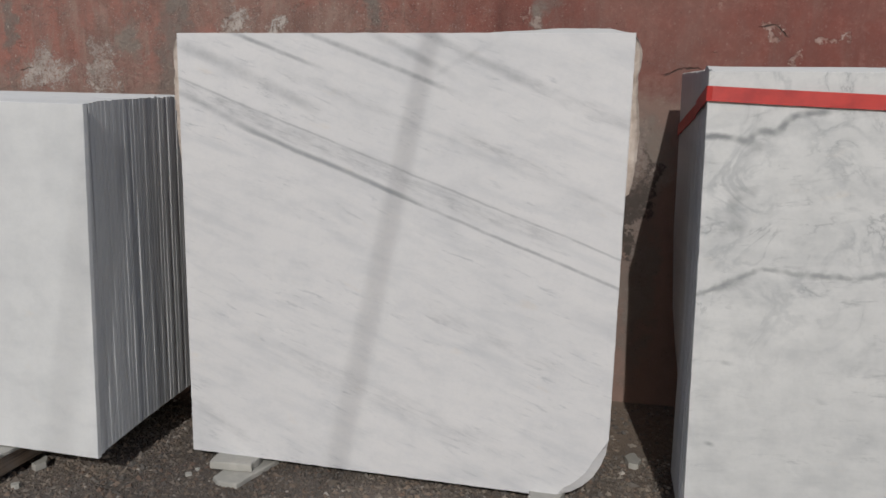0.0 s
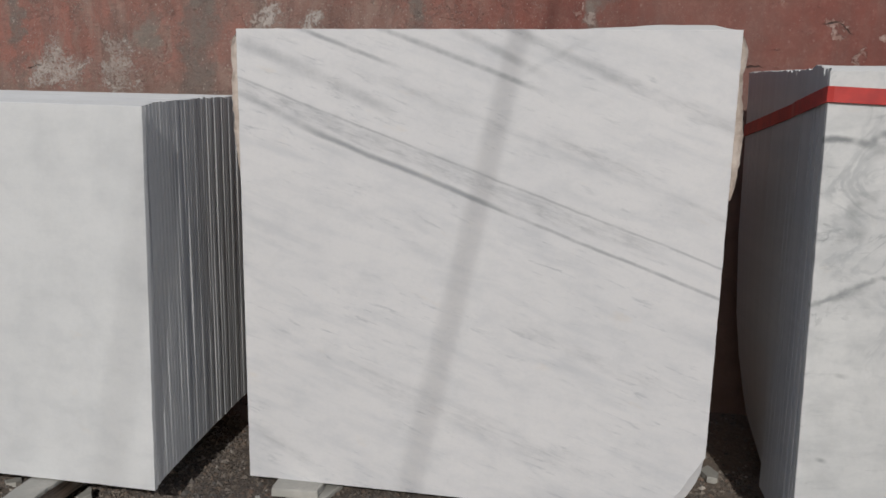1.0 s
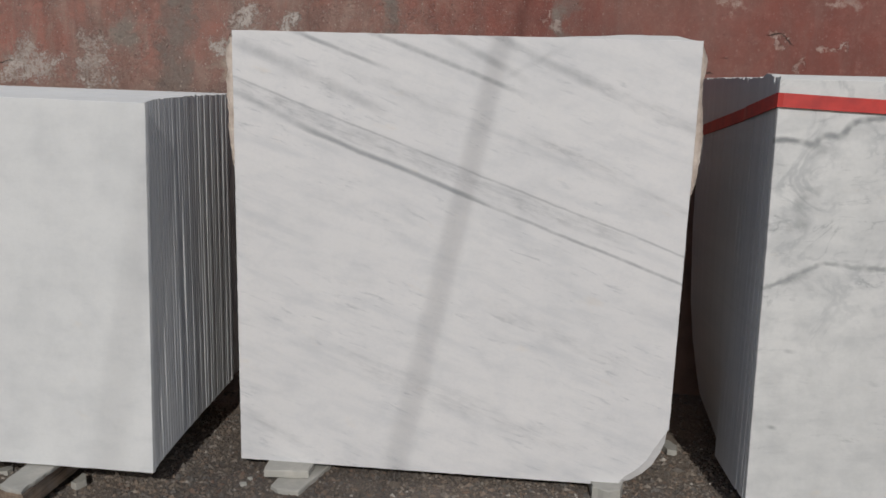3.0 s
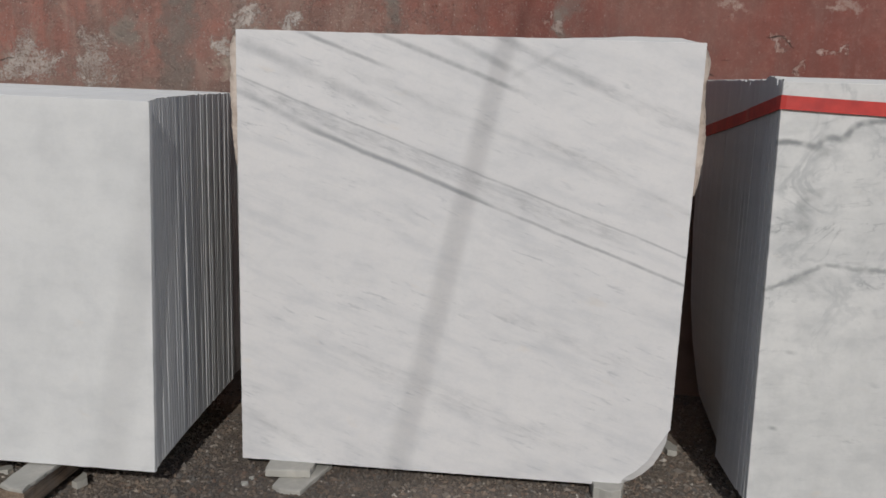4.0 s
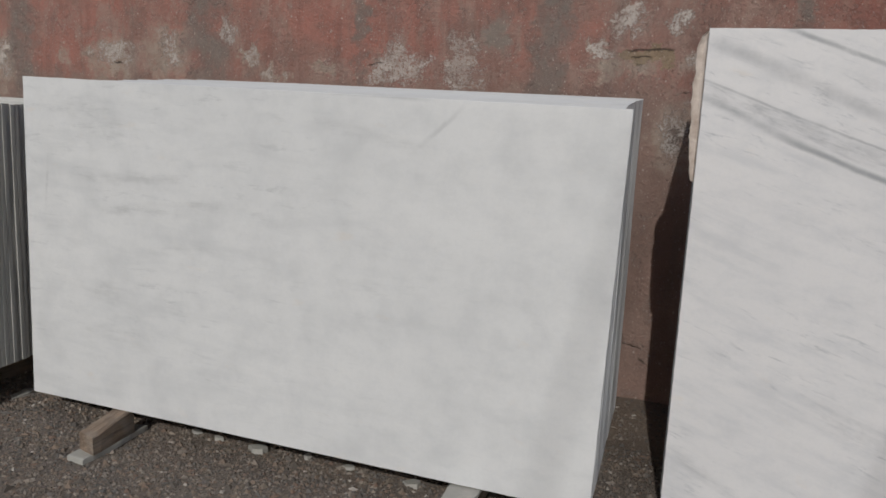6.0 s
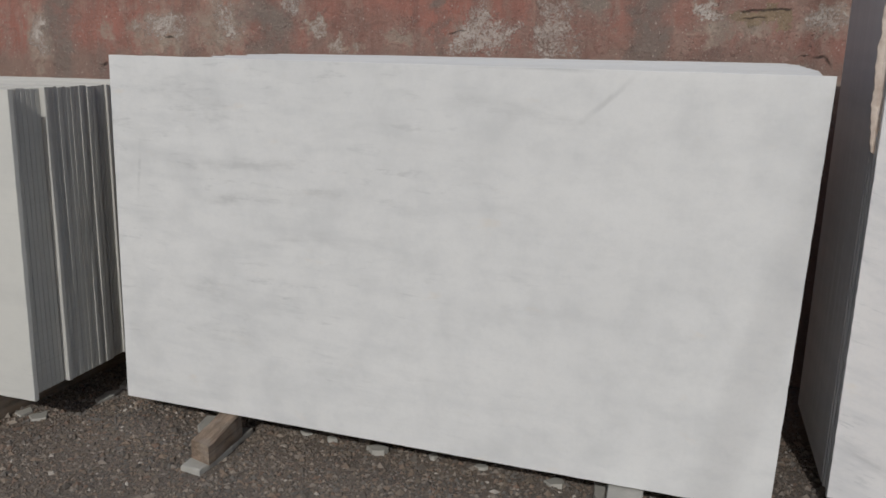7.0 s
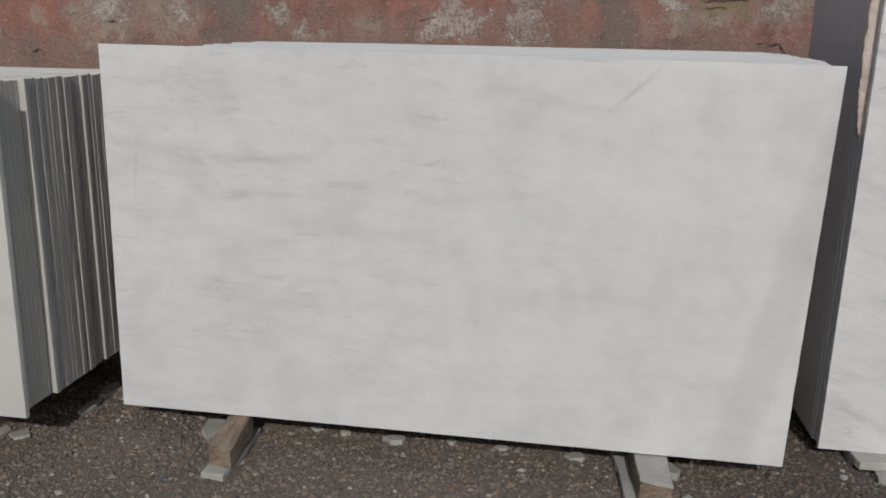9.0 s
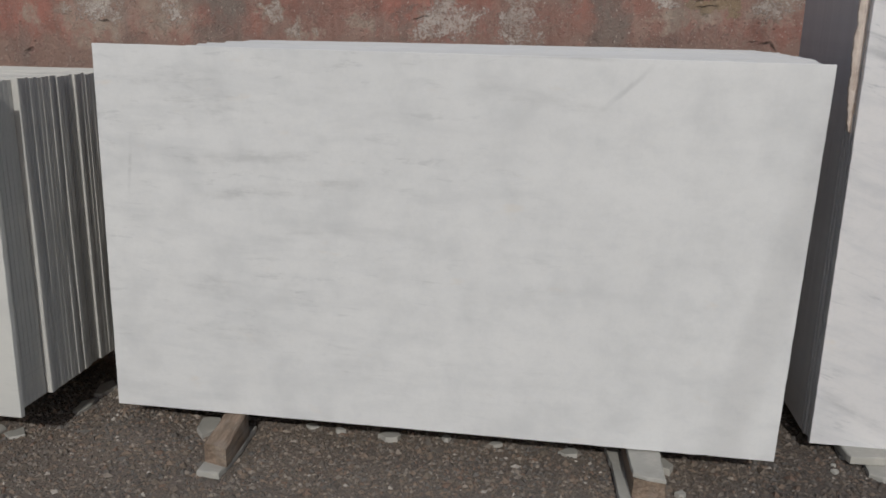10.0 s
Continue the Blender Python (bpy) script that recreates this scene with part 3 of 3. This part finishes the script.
# long white stack on timber bearers
LONG = "slabs of the long white stack"
slab([(-3.036, 0.113), (-0.898, 0.098), (-0.873, 1.266), (-3.008, 1.304)], 2.580, THICK, M_left,
     "long white marble slab with faint grey clouding fronting its stack", LONG, rng, 0.04, 0.0003)
count = 45
for k in range(1, count):
    y = 2.580 + k * PITCH
    s = (y - 2.58) / 0.80
    z0, z1 = 0.100 + 0.066 * s ** 0.6, 1.262 + 0.064 * s ** 0.6 + rng.uniform(-0.003, 0.002)
    if k < 9:
        right = -0.9000 + rng.gauss(0, 0.0003) + rng.choice(STAGGER)
    elif k > count - 8:
        right = -0.921 + rng.uniform(-0.001, 0.001)
    else:
        right = -0.899 - 0.012 * s + rng.gauss(0, 0.0003) + rng.choice(STAGGER)
    left = -3.012 + rng.uniform(-0.012, 0.010)
    broken = rng.uniform(-2.80, -2.70)
    slab([(left - 0.02, z0), (right + 0.001, z0), (right + 0.002, z1 - rng.uniform(0, 0.002)), (broken, z1 + 0.020), (broken - 0.05, z1 - 0.010), (left, z1 - 0.012)], y, THICK, M_plain,
         "white marble slab packed upright in the long stack", LONG, rng, 0.25, 0.0007, 0.0022)

# square veined stack
SQUARE = "slabs of the veined stack"
mid = [(-0.706, 0.038), (0.612, 0.031), (0.652, 0.048), (0.690, 0.074), (0.722, 0.108), (0.745, 0.152), (0.758, 0.190), (0.765, 0.245), (0.773, 1.496), (-0.706, 1.508)]
front = slab(mid, 2.840, THICK, M_mid, "square white marble slab with slanting grey veins and a broken corner", SQUARE, rng, 0.02, 0.0003)
for v in front.data.vertices:      # the broken corner slopes back from the face
    p = front.location + v.co
    if p.y < 2.845 and p.x > 0.60 and p.z < 0.235:
        bite = min(1.0, (0.235 - p.z) / 0.05, (p.x - 0.60) / 0.05) * (0.020 + 0.007 * noise.noise((p.x * 22, 0, p.z * 22)))
        v.co.x -= bite
        v.co.z += bite


def raw_slab():
    """The rough-sawn slab whose uncut rim curls out on both sides near the top."""
    top = [(0.772, 1.497), (0.70, 1.512), (0.55, 1.514), (0.44, 1.508), (0.30, 1.502), (0.0, 1.501), (-0.4, 1.505), (-0.706, 1.503)]
    body = slab([(-0.705, 0.05), (0.52, 0.05), (0.65, 0.14), (0.74, 0.32)] + top, 2.8660, 0.022, M_plain,
                "raw marble slab with a rough cream-brown uncut rim", SQUARE, rng, 0.03, 0.0012)
    left = [(1.066, 0.004), (1.074, 0.012), (1.10, 0.017), (1.14, 0.021), (1.20, 0.027), (1.24, 0.025), (1.30, 0.030), (1.35, 0.031), (1.385, 0.026), (1.42, 0.031), (1.455, 0.030), (1.488, 0.018), (1.503, 0.004)]
    right = [(1.018, 0.006), (1.028, 0.018), (1.06, 0.025), (1.13, 0.033), (1.20, 0.036), (1.27, 0.031), (1.33, 0.023), (1.38, 0.022), (1.41, 0.029), (1.44, 0.030), (1.475, 0.018), (1.497, 0.004)]
    for side, line in ((-1, left), (1, right)):
        fine = []
        for (z0, w0), (z1, w1) in zip(line, line[1:]):
            n = max(1, round((z1 - z0) / 0.012))
            fine += [(z0 + (z1 - z0) * q / n, w0 + (w1 - w0) * q / n) for q in range(n)]
        fine.append(line[-1])
        bm = bmesh.new()
        rows = []
        for z, w in fine:
            edge = -0.706 if side < 0 else 0.766 - 0.008 * (1.5 - z)
            w = max(0.003, w + rng.gauss(0, 0.0009))
            lip = 2.8625 + rng.gauss(0, 0.0012)
            ring = [(-0.004, 2.8665), (w * 0.35, 2.8740), (w * 0.75, 2.8680), (w * 0.95, lip), (w, lip + 0.003), (w * 0.92, 2.877), (w * 0.5, 2.887), (-0.004, 2.8875)]
            rows.append([bm.verts.new((edge + side * d, y, z)) for d, y in ring])
        for a, b in zip(rows, rows[1:]):
            for q in range(8):
                bm.faces.new((a[q], a[(q + 1) % 8], b[(q + 1) % 8], b[q]))
        bm.faces.new(rows[0][::-1])
        bm.faces.new(rows[-1])
        part("rim", bm, M_crust, body, "curled cream-brown crust along the slab edge")
    return body


raw_slab()
slab([(-0.709, 0.046), (0.54, 0.046), (0.66, 0.15), (0.745, 0.32), (0.767, 1.494), (-0.709, 1.503)], 2.8905, 0.0175, M_plain,
     "white marble slab in the veined stack", SQUARE, rng)

for k in range(28):
    y = 2.911 + k * PITCH
    s = (y - 2.84) / 0.70
    z0, z1 = 0.046 + 0.05 * s, 1.500 + 0.045 * s + rng.uniform(-0.006, 0.004)
    left, right = -0.711 + rng.uniform(-0.0001, 0.0001), 0.765 + rng.uniform(-0.004, 0.004)
    pts = [(left, z0), (right - 0.24, z0), (right - 0.10, z0 + 0.11), (right - 0.01, z0 + 0.30), (right, z1), (left, z1)]
    slab(pts, y, THICK, M_plain, "white marble slab packed upright in the veined stack", SQUARE, rng, 0.25, 0.0002, 0.0002)

# strapped stack
STRAPPED = "slabs of the strapped stack"
for k in range(50):
    y = 2.720 + k * PITCH
    s = (y - 2.72) / 0.88
    if k == 0:
        slab([(0.989, 0.07), (3.05, 0.07), (3.05, 1.372), (0.966, 1.380)], y, THICK, M_right,
             "white marble slab with swirling grey veins, held by a red strap", STRAPPED, rng, 0.04, 0.0003)
        continue
    z0 = 0.07 + 0.008 * s
    z1 = 1.386 + 0.052 * s + rng.gauss(0, 0.0012) + rng.choice((0, 0, 0, -0.004)) - (0.018 if k in (3, 17) else 0.0) + (0.010 if 4 < k < 9 else 0.0)
    left = (0.969 if k < 4 else 0.9712 if k < 17 else 0.979) + rng.uniform(-0.0002, 0.0002) + (0.0022 if k in (1, 3) else 0.0)
    foot = 0.014 if k < 4 else 0.009
    pts = [(left + foot, z0), (3.0, z0), (3.0, z1 - 0.012), (left + 0.05, z1 - 0.002), (left + 0.003, z1)]
    if k > 16:
        w = 0.3 + 0.7 * (k - 16) / 33      # the raw ends shrink more towards the back
        pts = [(left + 0.100 * w, z0), (3.0, z0), (3.0, z1 - 0.012), (left + 0.04, z1), (left, z1), (left + 0.010 * w, 0.82), (left + 0.028 * w, 0.50), (left + 0.050 * w, 0.33), (left + 0.080 * w, 0.17)]
    slab(pts, y, THICK, M_plain, "white marble slab packed upright in the strapped stack", STRAPPED, rng, 0.25, 0.0006, 0.0002)

# low cream stack at the west end
CREAM = "slabs of the cream stack"
slab([(-5.4, 0.140), (-3.237, 0.145), (-3.214, 1.188), (-5.4, 1.205)], 2.370, THICK, M_far,
     "cream-white marble slab with grey patches fronting its stack", CREAM, rng, 0.04, 0.0003)
for k in range(1, 46):
    y = 2.370 + k * PITCH
    s = (y - 2.37) / 0.86
    z0, z1 = 0.158 + 0.03 * s, 1.188 + 0.040 * s + rng.uniform(-0.004, 0.003)
    if k < 8:
        right = -3.251 + rng.uniform(-0.0002, 0.0002)
    elif 8 <= k < 20:
        right = -3.235 + rng.gauss(0, 0.0003) + rng.choice(STAGGER) + (0.003 if k == 8 else 0.0)
    elif k < 23:
        right = -3.242
    else:
        right = -3.2345 + rng.gauss(0, 0.0003) + rng.choice(STAGGER)
    slab([(-5.4, z0), (right - 0.005, z0), (right + 0.005, z1), (-5.4, z1 + 0.01)], y, THICK, M_cream,
         "white marble slab packed upright in the cream stack", CREAM, rng, 0.25, 0.0007, 0.0022)


# ---- strap, bearers and packing ----
def build_strap():
    bm = bmesh.new()
    # centre line round the stack: x, y, z of the band's top edge, band height
    line = [(3.02, 2.714, 1.250, 0.039), (2.2, 2.7145, 1.288, 0.039), (1.40, 2.7145, 1.321, 0.039), (1.15, 2.714, 1.332, 0.040), (0.978, 2.7145, 1.3405, 0.040), (0.9650, 2.7185, 1.3415, 0.041),
            (0.9655, 2.74, 1.340, 0.042), (0.9700, 2.95, 1.317, 0.043), (0.9705, 3.01, 1.311, 0.043), (0.9780, 3.06, 1.306, 0.043), (0.9785, 3.30, 1.281, 0.044), (0.9785, 3.66, 1.244, 0.045)]
    rows = []
    for k, (x, y, z, h) in enumerate(line):
        (xa, ya, *_), (xb, yb, *_) = line[max(k - 1, 0)], line[min(k + 1, len(line) - 1)]
        t = Vector((xb - xa, yb - ya, 0)).normalized()
        out = Vector((t.y, -t.x, 0)) * -1
        out = out if out.dot(Vector((x - 2, y - 3.2, 0))) > 0 else -out
        wave = 0.0008 * math.sin(k * 2.1)
        p = Vector((x, y, z)) + out * wave
        rows.append([bm.verts.new(v) for v in (p, p + out * 0.002, p + out * 0.002 - Vector((0, 0, h)), p - Vector((0, 0, h)))])
    for a, b in zip(rows, rows[1:]):
        for k in range(4):
            bm.faces.new((a[k], b[k], b[(k + 1) % 4], a[(k + 1) % 4]))
    bm.faces.new(rows[0])
    bm.faces.new(rows[-1][::-1])
    return tagged(mesh_object("strap", bm, M_strap, (0.97, 2.714, 1.295)), "flat red webbing strap tied round the marble stack", "strap")


build_strap()


def timber(corners, z0, z1, label, sink=0.0):
    """A short sawn timber: corners of its top, back left, back right, front right, front left. sink: how much lower its top is in front."""
    bm = bmesh.new()
    rings = []
    cuts = 7
    (ax, ay), (bx, by), (cx, cy), (dx, dy) = corners
    wob = random.Random(int(abs(ax) * 1000))
    for k in range(cuts):
        s = k / (cuts - 1)
        lx, ly, rx, ry = ax + (dx - ax) * s, ay + (dy - ay) * s, bx + (cx - bx) * s, by + (cy - by) * s
        e, z2 = 0.005, z1 - sink * s
        ring = [(lx, ly, z0), (lx, ly, z2 - e), (lx + e, ly, z2), (rx - e, ry, z2), (rx, ry, z2 - e), (rx, ry, z0)]
        rings.append([bm.verts.new((x + wob.gauss(0, 0.0012), y + wob.gauss(0, 0.002), z + wob.gauss(0, 0.0008))) for x, y, z in ring])
    for a, b in zip(rings, rings[1:]):
        for k in range(6):
            bm.faces.new((a[k], b[k], b[(k + 1) % 6], a[(k + 1) % 6]))
    bm.faces.new(rings[0][::-1])
    bm.faces.new(rings[-1])
    return tagged(mesh_object("timber_bearer", bm, M_wood, ((ax + cx) / 2, (ay + cy) / 2, z0)), label, "timber block", "timber bearers")


PIECES = "marble offcuts"


def offcut(outline, z0, z1, label, tilt=0.0, material=None):
    return flake(outline, z0, z1, material or M_offcut, "marble_offcut", label, "marble offcut", rng, tilt, 0.0011, PIECES)


timber([(-2.655, 2.61), (-2.584, 2.61), (-2.569, 2.400), (-2.651, 2.420)], 0.0185, 0.111, "weathered sawn timber block bearing the long marble stack", 0.025)
offcut([(-2.656, 2.368), (-2.580, 2.362), (-2.573, 2.47), (-2.588, 2.685), (-2.66, 2.66)], -0.004, 0.018, "pale marble slip under a timber block")
offcut([(-2.788, 2.636), (-2.746, 2.590), (-2.700, 2.68), (-2.744, 2.726), (-2.803, 2.716)], -0.010, 0.014, "grey-white marble offcut beside a timber block")
timber([(-1.338, 2.80), (-1.244, 2.80), (-1.236, 2.428), (-1.328, 2.438)], 0.018, 0.082, "weathered timber block with a marble packing piece on it")
offcut([(-1.340, 2.78), (-1.328, 2.445), (-1.290, 2.428), (-1.236, 2.420), (-1.226, 2.78)], 0.0825, 0.0965, "white marble packing piece on a timber block")
offcut([(-1.385, 2.74), (-1.370, 2.62), (-1.362, 2.40), (-1.30, 2.40), (-1.29, 2.62), (-1.340, 2.74)], -0.006, 0.0175, "long marble slip under a timber block")
offcut([(-1.214, 2.632), (-1.190, 2.622), (-1.174, 2.656), (-1.196, 2.690), (-1.214, 2.70)], -0.006, 0.018, "chipped marble offcut beside a timber block")
for x in (-2.65, -1.28):
    timber([(x - 0.045, 3.40), (x + 0.045, 3.40), (x + 0.045, 3.00), (x - 0.045, 3.00)], -0.006, 0.143, "sawn timber block under the back of the long stack")
# under the veined stack
offcut([(-0.612, 2.93), (-0.606, 2.790), (-0.600, 2.770), (-0.445, 2.782), (-0.448, 2.93)], 0.0100, 0.0375, "grey marble packing block under the veined slab")
offcut([(-0.545, 2.82), (-0.56, 2.72), (-0.53, 2.695), (-0.455, 2.692), (-0.440, 2.75), (-0.395, 2.90), (-0.52, 2.96), (-0.60, 2.94), (-0.61, 2.82)], -0.010, 0.0095, "broken white marble sheet under a packing block")
offcut([(0.515, 2.96), (0.520, 2.80), (0.575, 2.775), (0.612, 2.795), (0.635, 2.88), (0.62, 2.96)], -0.006, 0.042, "white marble packing piece under the veined slab")
offcut([(0.835, 3.25), (0.848, 3.19), (0.882, 3.18), (0.895, 3.23), (0.868, 3.29)], -0.006, 0.016, "loose marble chip on the ground")
for x in (-0.5, 0.55):
    timber([(x - 0.05, 3.42), (x + 0.05, 3.42), (x + 0.05, 3.05), (x - 0.05, 3.05)], -0.006, 0.058, "timber block under the back of the veined stack")
for x in (1.5, 2.6):
    timber([(x - 0.05, 3.55), (x + 0.05, 3.55), (x + 0.05, 2.68), (x - 0.05, 2.68)], -0.006, 0.069, "timber block under the strapped stack")
for x in (-3.55, -4.9):
    timber([(x - 0.05, 3.2), (x + 0.05, 3.2), (x + 0.05, 2.36), (x - 0.05, 2.36)], -0.006, 0.139, "timber block under the cream stack")
# at the foot of the cream stack
offcut([(-3.303, 2.697), (-3.266, 2.674), (-3.262, 2.748), (-3.276, 2.814), (-3.317, 2.771)], -0.008, 0.008, "flat marble slip lying on the gravel")
offcut([(-3.308, 2.836), (-3.275, 2.835), (-3.262, 2.917), (-3.311, 2.973), (-3.337, 2.915)], -0.008, 0.010, "flat marble slip lying on the gravel")
offcut([(-3.425, 2.500), (-3.384, 2.477), (-3.345, 2.505), (-3.39, 2.555)], -0.010, 0.008, "small grey marble offcut by the cream stack")
offcut([(-3.49, 2.50), (-3.445, 2.485), (-3.44, 2.535), (-3.48, 2.56)], -0.010, 0.008, "small grey marble offcut by the cream stack")
offcut([(-3.071, 2.743), (-3.041, 2.700), (-2.994, 2.713), (-2.950, 2.749), (-3.028, 2.762)], -0.012, 0.004, "flat marble flake by the end of the long slab")
for cx, cy, r in ((-2.115, 2.716, 0.036), (-1.500, 2.705, 0.032), (-2.40, 2.74, 0.024), (-1.75, 2.72, 0.022), (-2.30, 2.73, 0.018), (-1.92, 2.735, 0.02), (-0.657, 2.729, 0.013), (-0.648, 2.771, 0.010), (-1.172, 2.514, 0.018)):
    pts = []
    for k in range(6):
        a = k * math.pi / 3 + rng.uniform(-0.3, 0.3)
        pts.append((cx + r * rng.uniform(0.7, 1.3) * math.cos(a), cy + r * rng.uniform(0.5, 0.9) * math.sin(a)))
    offcut(pts, -0.012, 0.004 + r * 0.12, "loose chip of white marble on the gravel", rng.uniform(-0.15, 0.15))


# ---- the cables overhead, whose shadows cross the slabs ----
def tube(points, radius, sides=8):
    bm = bmesh.new()
    rings = []
    for k, p in enumerate(points):
        a, b = Vector(points[max(k - 1, 0)]), Vector(points[min(k + 1, len(points) - 1)])
        t = (b - a).normalized()
        u = t.cross(Vector((0, 0, 1)) if abs(t.z) < 0.9 else Vector((1, 0, 0))).normalized()
        v = t.cross(u)
        r = radius[k] if isinstance(radius, (list, tuple)) else radius
        rings.append([bm.verts.new(Vector(p) + (u * math.cos(i * 2 * math.pi / sides) + v * math.sin(i * 2 * math.pi / sides)) * r) for i in range(sides)])
    for a, b in zip(rings, rings[1:]):
        for i in range(sides):
            bm.faces.new((a[i], a[(i + 1) % sides], b[(i + 1) % sides], b[i]))
    bm.faces.new(rings[0][::-1])
    bm.faces.new(rings[-1])
    return bm


def shadow_source(x, y, z, height):
    """Where the sun's ray to a place passes the height of the cables."""
    s = (height - z) / -SUN.z
    return x - SUN.x * s, y - SUN.y * s


ends = {}
for x, y, z, x2, z2, height in ((-0.126, 2.84, 0.170, 0.128, 1.335, 5.8), (-1.050, 2.58, 0.140, -0.920, 0.770, 8.4)):
    (ax, ay), (bx, by) = shadow_source(x, y, z, height), shadow_source(x2, y, z2, height)
    g = (bx - ax) / (by - ay)
    pts = [(ax + g * (q - ay), q, height) for q in np.linspace(-18, 9, 12)]
    ends[height] = (pts[0][0], pts[-1][0])
    ob = mesh_object("overhead_cable", tube(pts, 0.0095), M_cable, pts[0], None, True)
    tagged(ob, "thick black power cable strung over the yard", "cable", "overhead cables")
for n, y in enumerate((-18.0, 9.0)):
    x = ends[5.8][n] + 0.45
    base = new("utility_pole")
    base.location = (x, y, -0.02)
    tagged(base, "plain concrete pole carrying the overhead cables", "utility pole", "utility poles")
    part("post", tube([(x, y + 0.16, -0.02), (x, y + 0.16, 9.0)], [0.16, 0.10], 12), M_pole, base, smooth=True)
    for height, at in ends.items():
        bm = bmesh.new()
        bmesh.ops.create_cube(bm, size=1.0)
        bmesh.ops.scale(bm, verts=bm.verts, vec=(2 * abs(at[n] - x) + 0.3, 0.10, 0.10))
        bmesh.ops.bevel(bm, geom=bm.edges[:], offset=0.008, segments=1, affect="EDGES")
        bmesh.ops.translate(bm, verts=bm.verts, vec=(x, y, height - 0.058))
        part("crossarm", bm, M_pole, base)


# ---- gravel ----
def build_gravel(n, name, label, size, x_range, y_range, seed, strewn=0.0):
    """strewn: the share of stones that lie scattered out beyond the range, thinning into the yard."""
    r = np.random.default_rng(seed)
    c = np.stack([r.uniform(*x_range, n), r.uniform(*y_range, n), np.zeros(n)], 1)
    out = r.random(n) < strewn
    c[:, 1] = np.where(out, y_range[0] - r.exponential(0.45, n), c[:, 1])
    c[:, 0] = np.where(out, c[:, 0] + r.normal(0, 0.7, n), c[:, 0])
    side = r.random(n) < strewn * 0.5
    c[:, 0] = np.where(side, np.where(r.random(n) < 0.5, x_range[0] - r.exponential(0.4, n), x_range[1] + r.exponential(0.4, n)), c[:, 0])
    base = np.array([(1, 0, 0), (-1, 0, 0), (0, 1, 0), (0, -1, 0), (0, 0, 1), (0, 0, -1)], float)
    tri = np.array([(0, 2, 4), (2, 1, 4), (1, 3, 4), (3, 0, 4), (2, 0, 5), (1, 2, 5), (3, 1, 5), (0, 3, 5)])
    s = size[0] * np.exp(r.normal(0, size[1], n)).clip(0.4, 3.2)
    v = base[None] * (1 + r.uniform(-0.35, 0.35, (n, 6, 1))) + r.normal(0, 0.16, (n, 6, 3))
    v *= np.stack([s * r.uniform(0.7, 1.3, n), s * r.uniform(0.7, 1.3, n), s * r.uniform(0.45, 0.85, n)], 1)[:, None]
    a = r.uniform(0, 2 * np.pi, n)
    ca, sa = np.cos(a)[:, None], np.sin(a)[:, None]
    v = np.stack([v[..., 0] * ca - v[..., 1] * sa, v[..., 0] * sa + v[..., 1] * ca, v[..., 2]], 2) + c[:, None]
    lift = np.array([ground_z(px, py) for px, py in c[:, :2]])
    v[..., 2] += (lift + 0.16 * s)[:, None]
    f = (tri[None] + 6 * np.arange(n)[:, None, None]).reshape(-1, 3)
    data = bpy.data.meshes.new(name)
    data.from_pydata(v.reshape(-1, 3).tolist(), [], f.tolist())
    data.materials.append(M_gravel)
    return tagged(new(name, data), label, "gravel", kind="stuff")


build_gravel(104000, "gravel", "loose brown and grey gravel covering the yard ground", (0.0044, 0.44), (-3.9, 1.5), (1.75, 3.30), 3, 0.16)
build_gravel(8600, "gravel", "larger broken stones lying in the yard gravel", (0.0080, 0.32), (-3.9, 1.5), (1.75, 3.30), 8, 0.16)
build_gravel(7000, "gravel", "sparse dusty gravel at the foot of the wall", (0.0050, 0.45), (-3.9, 1.5), (3.25, 3.85), 5)
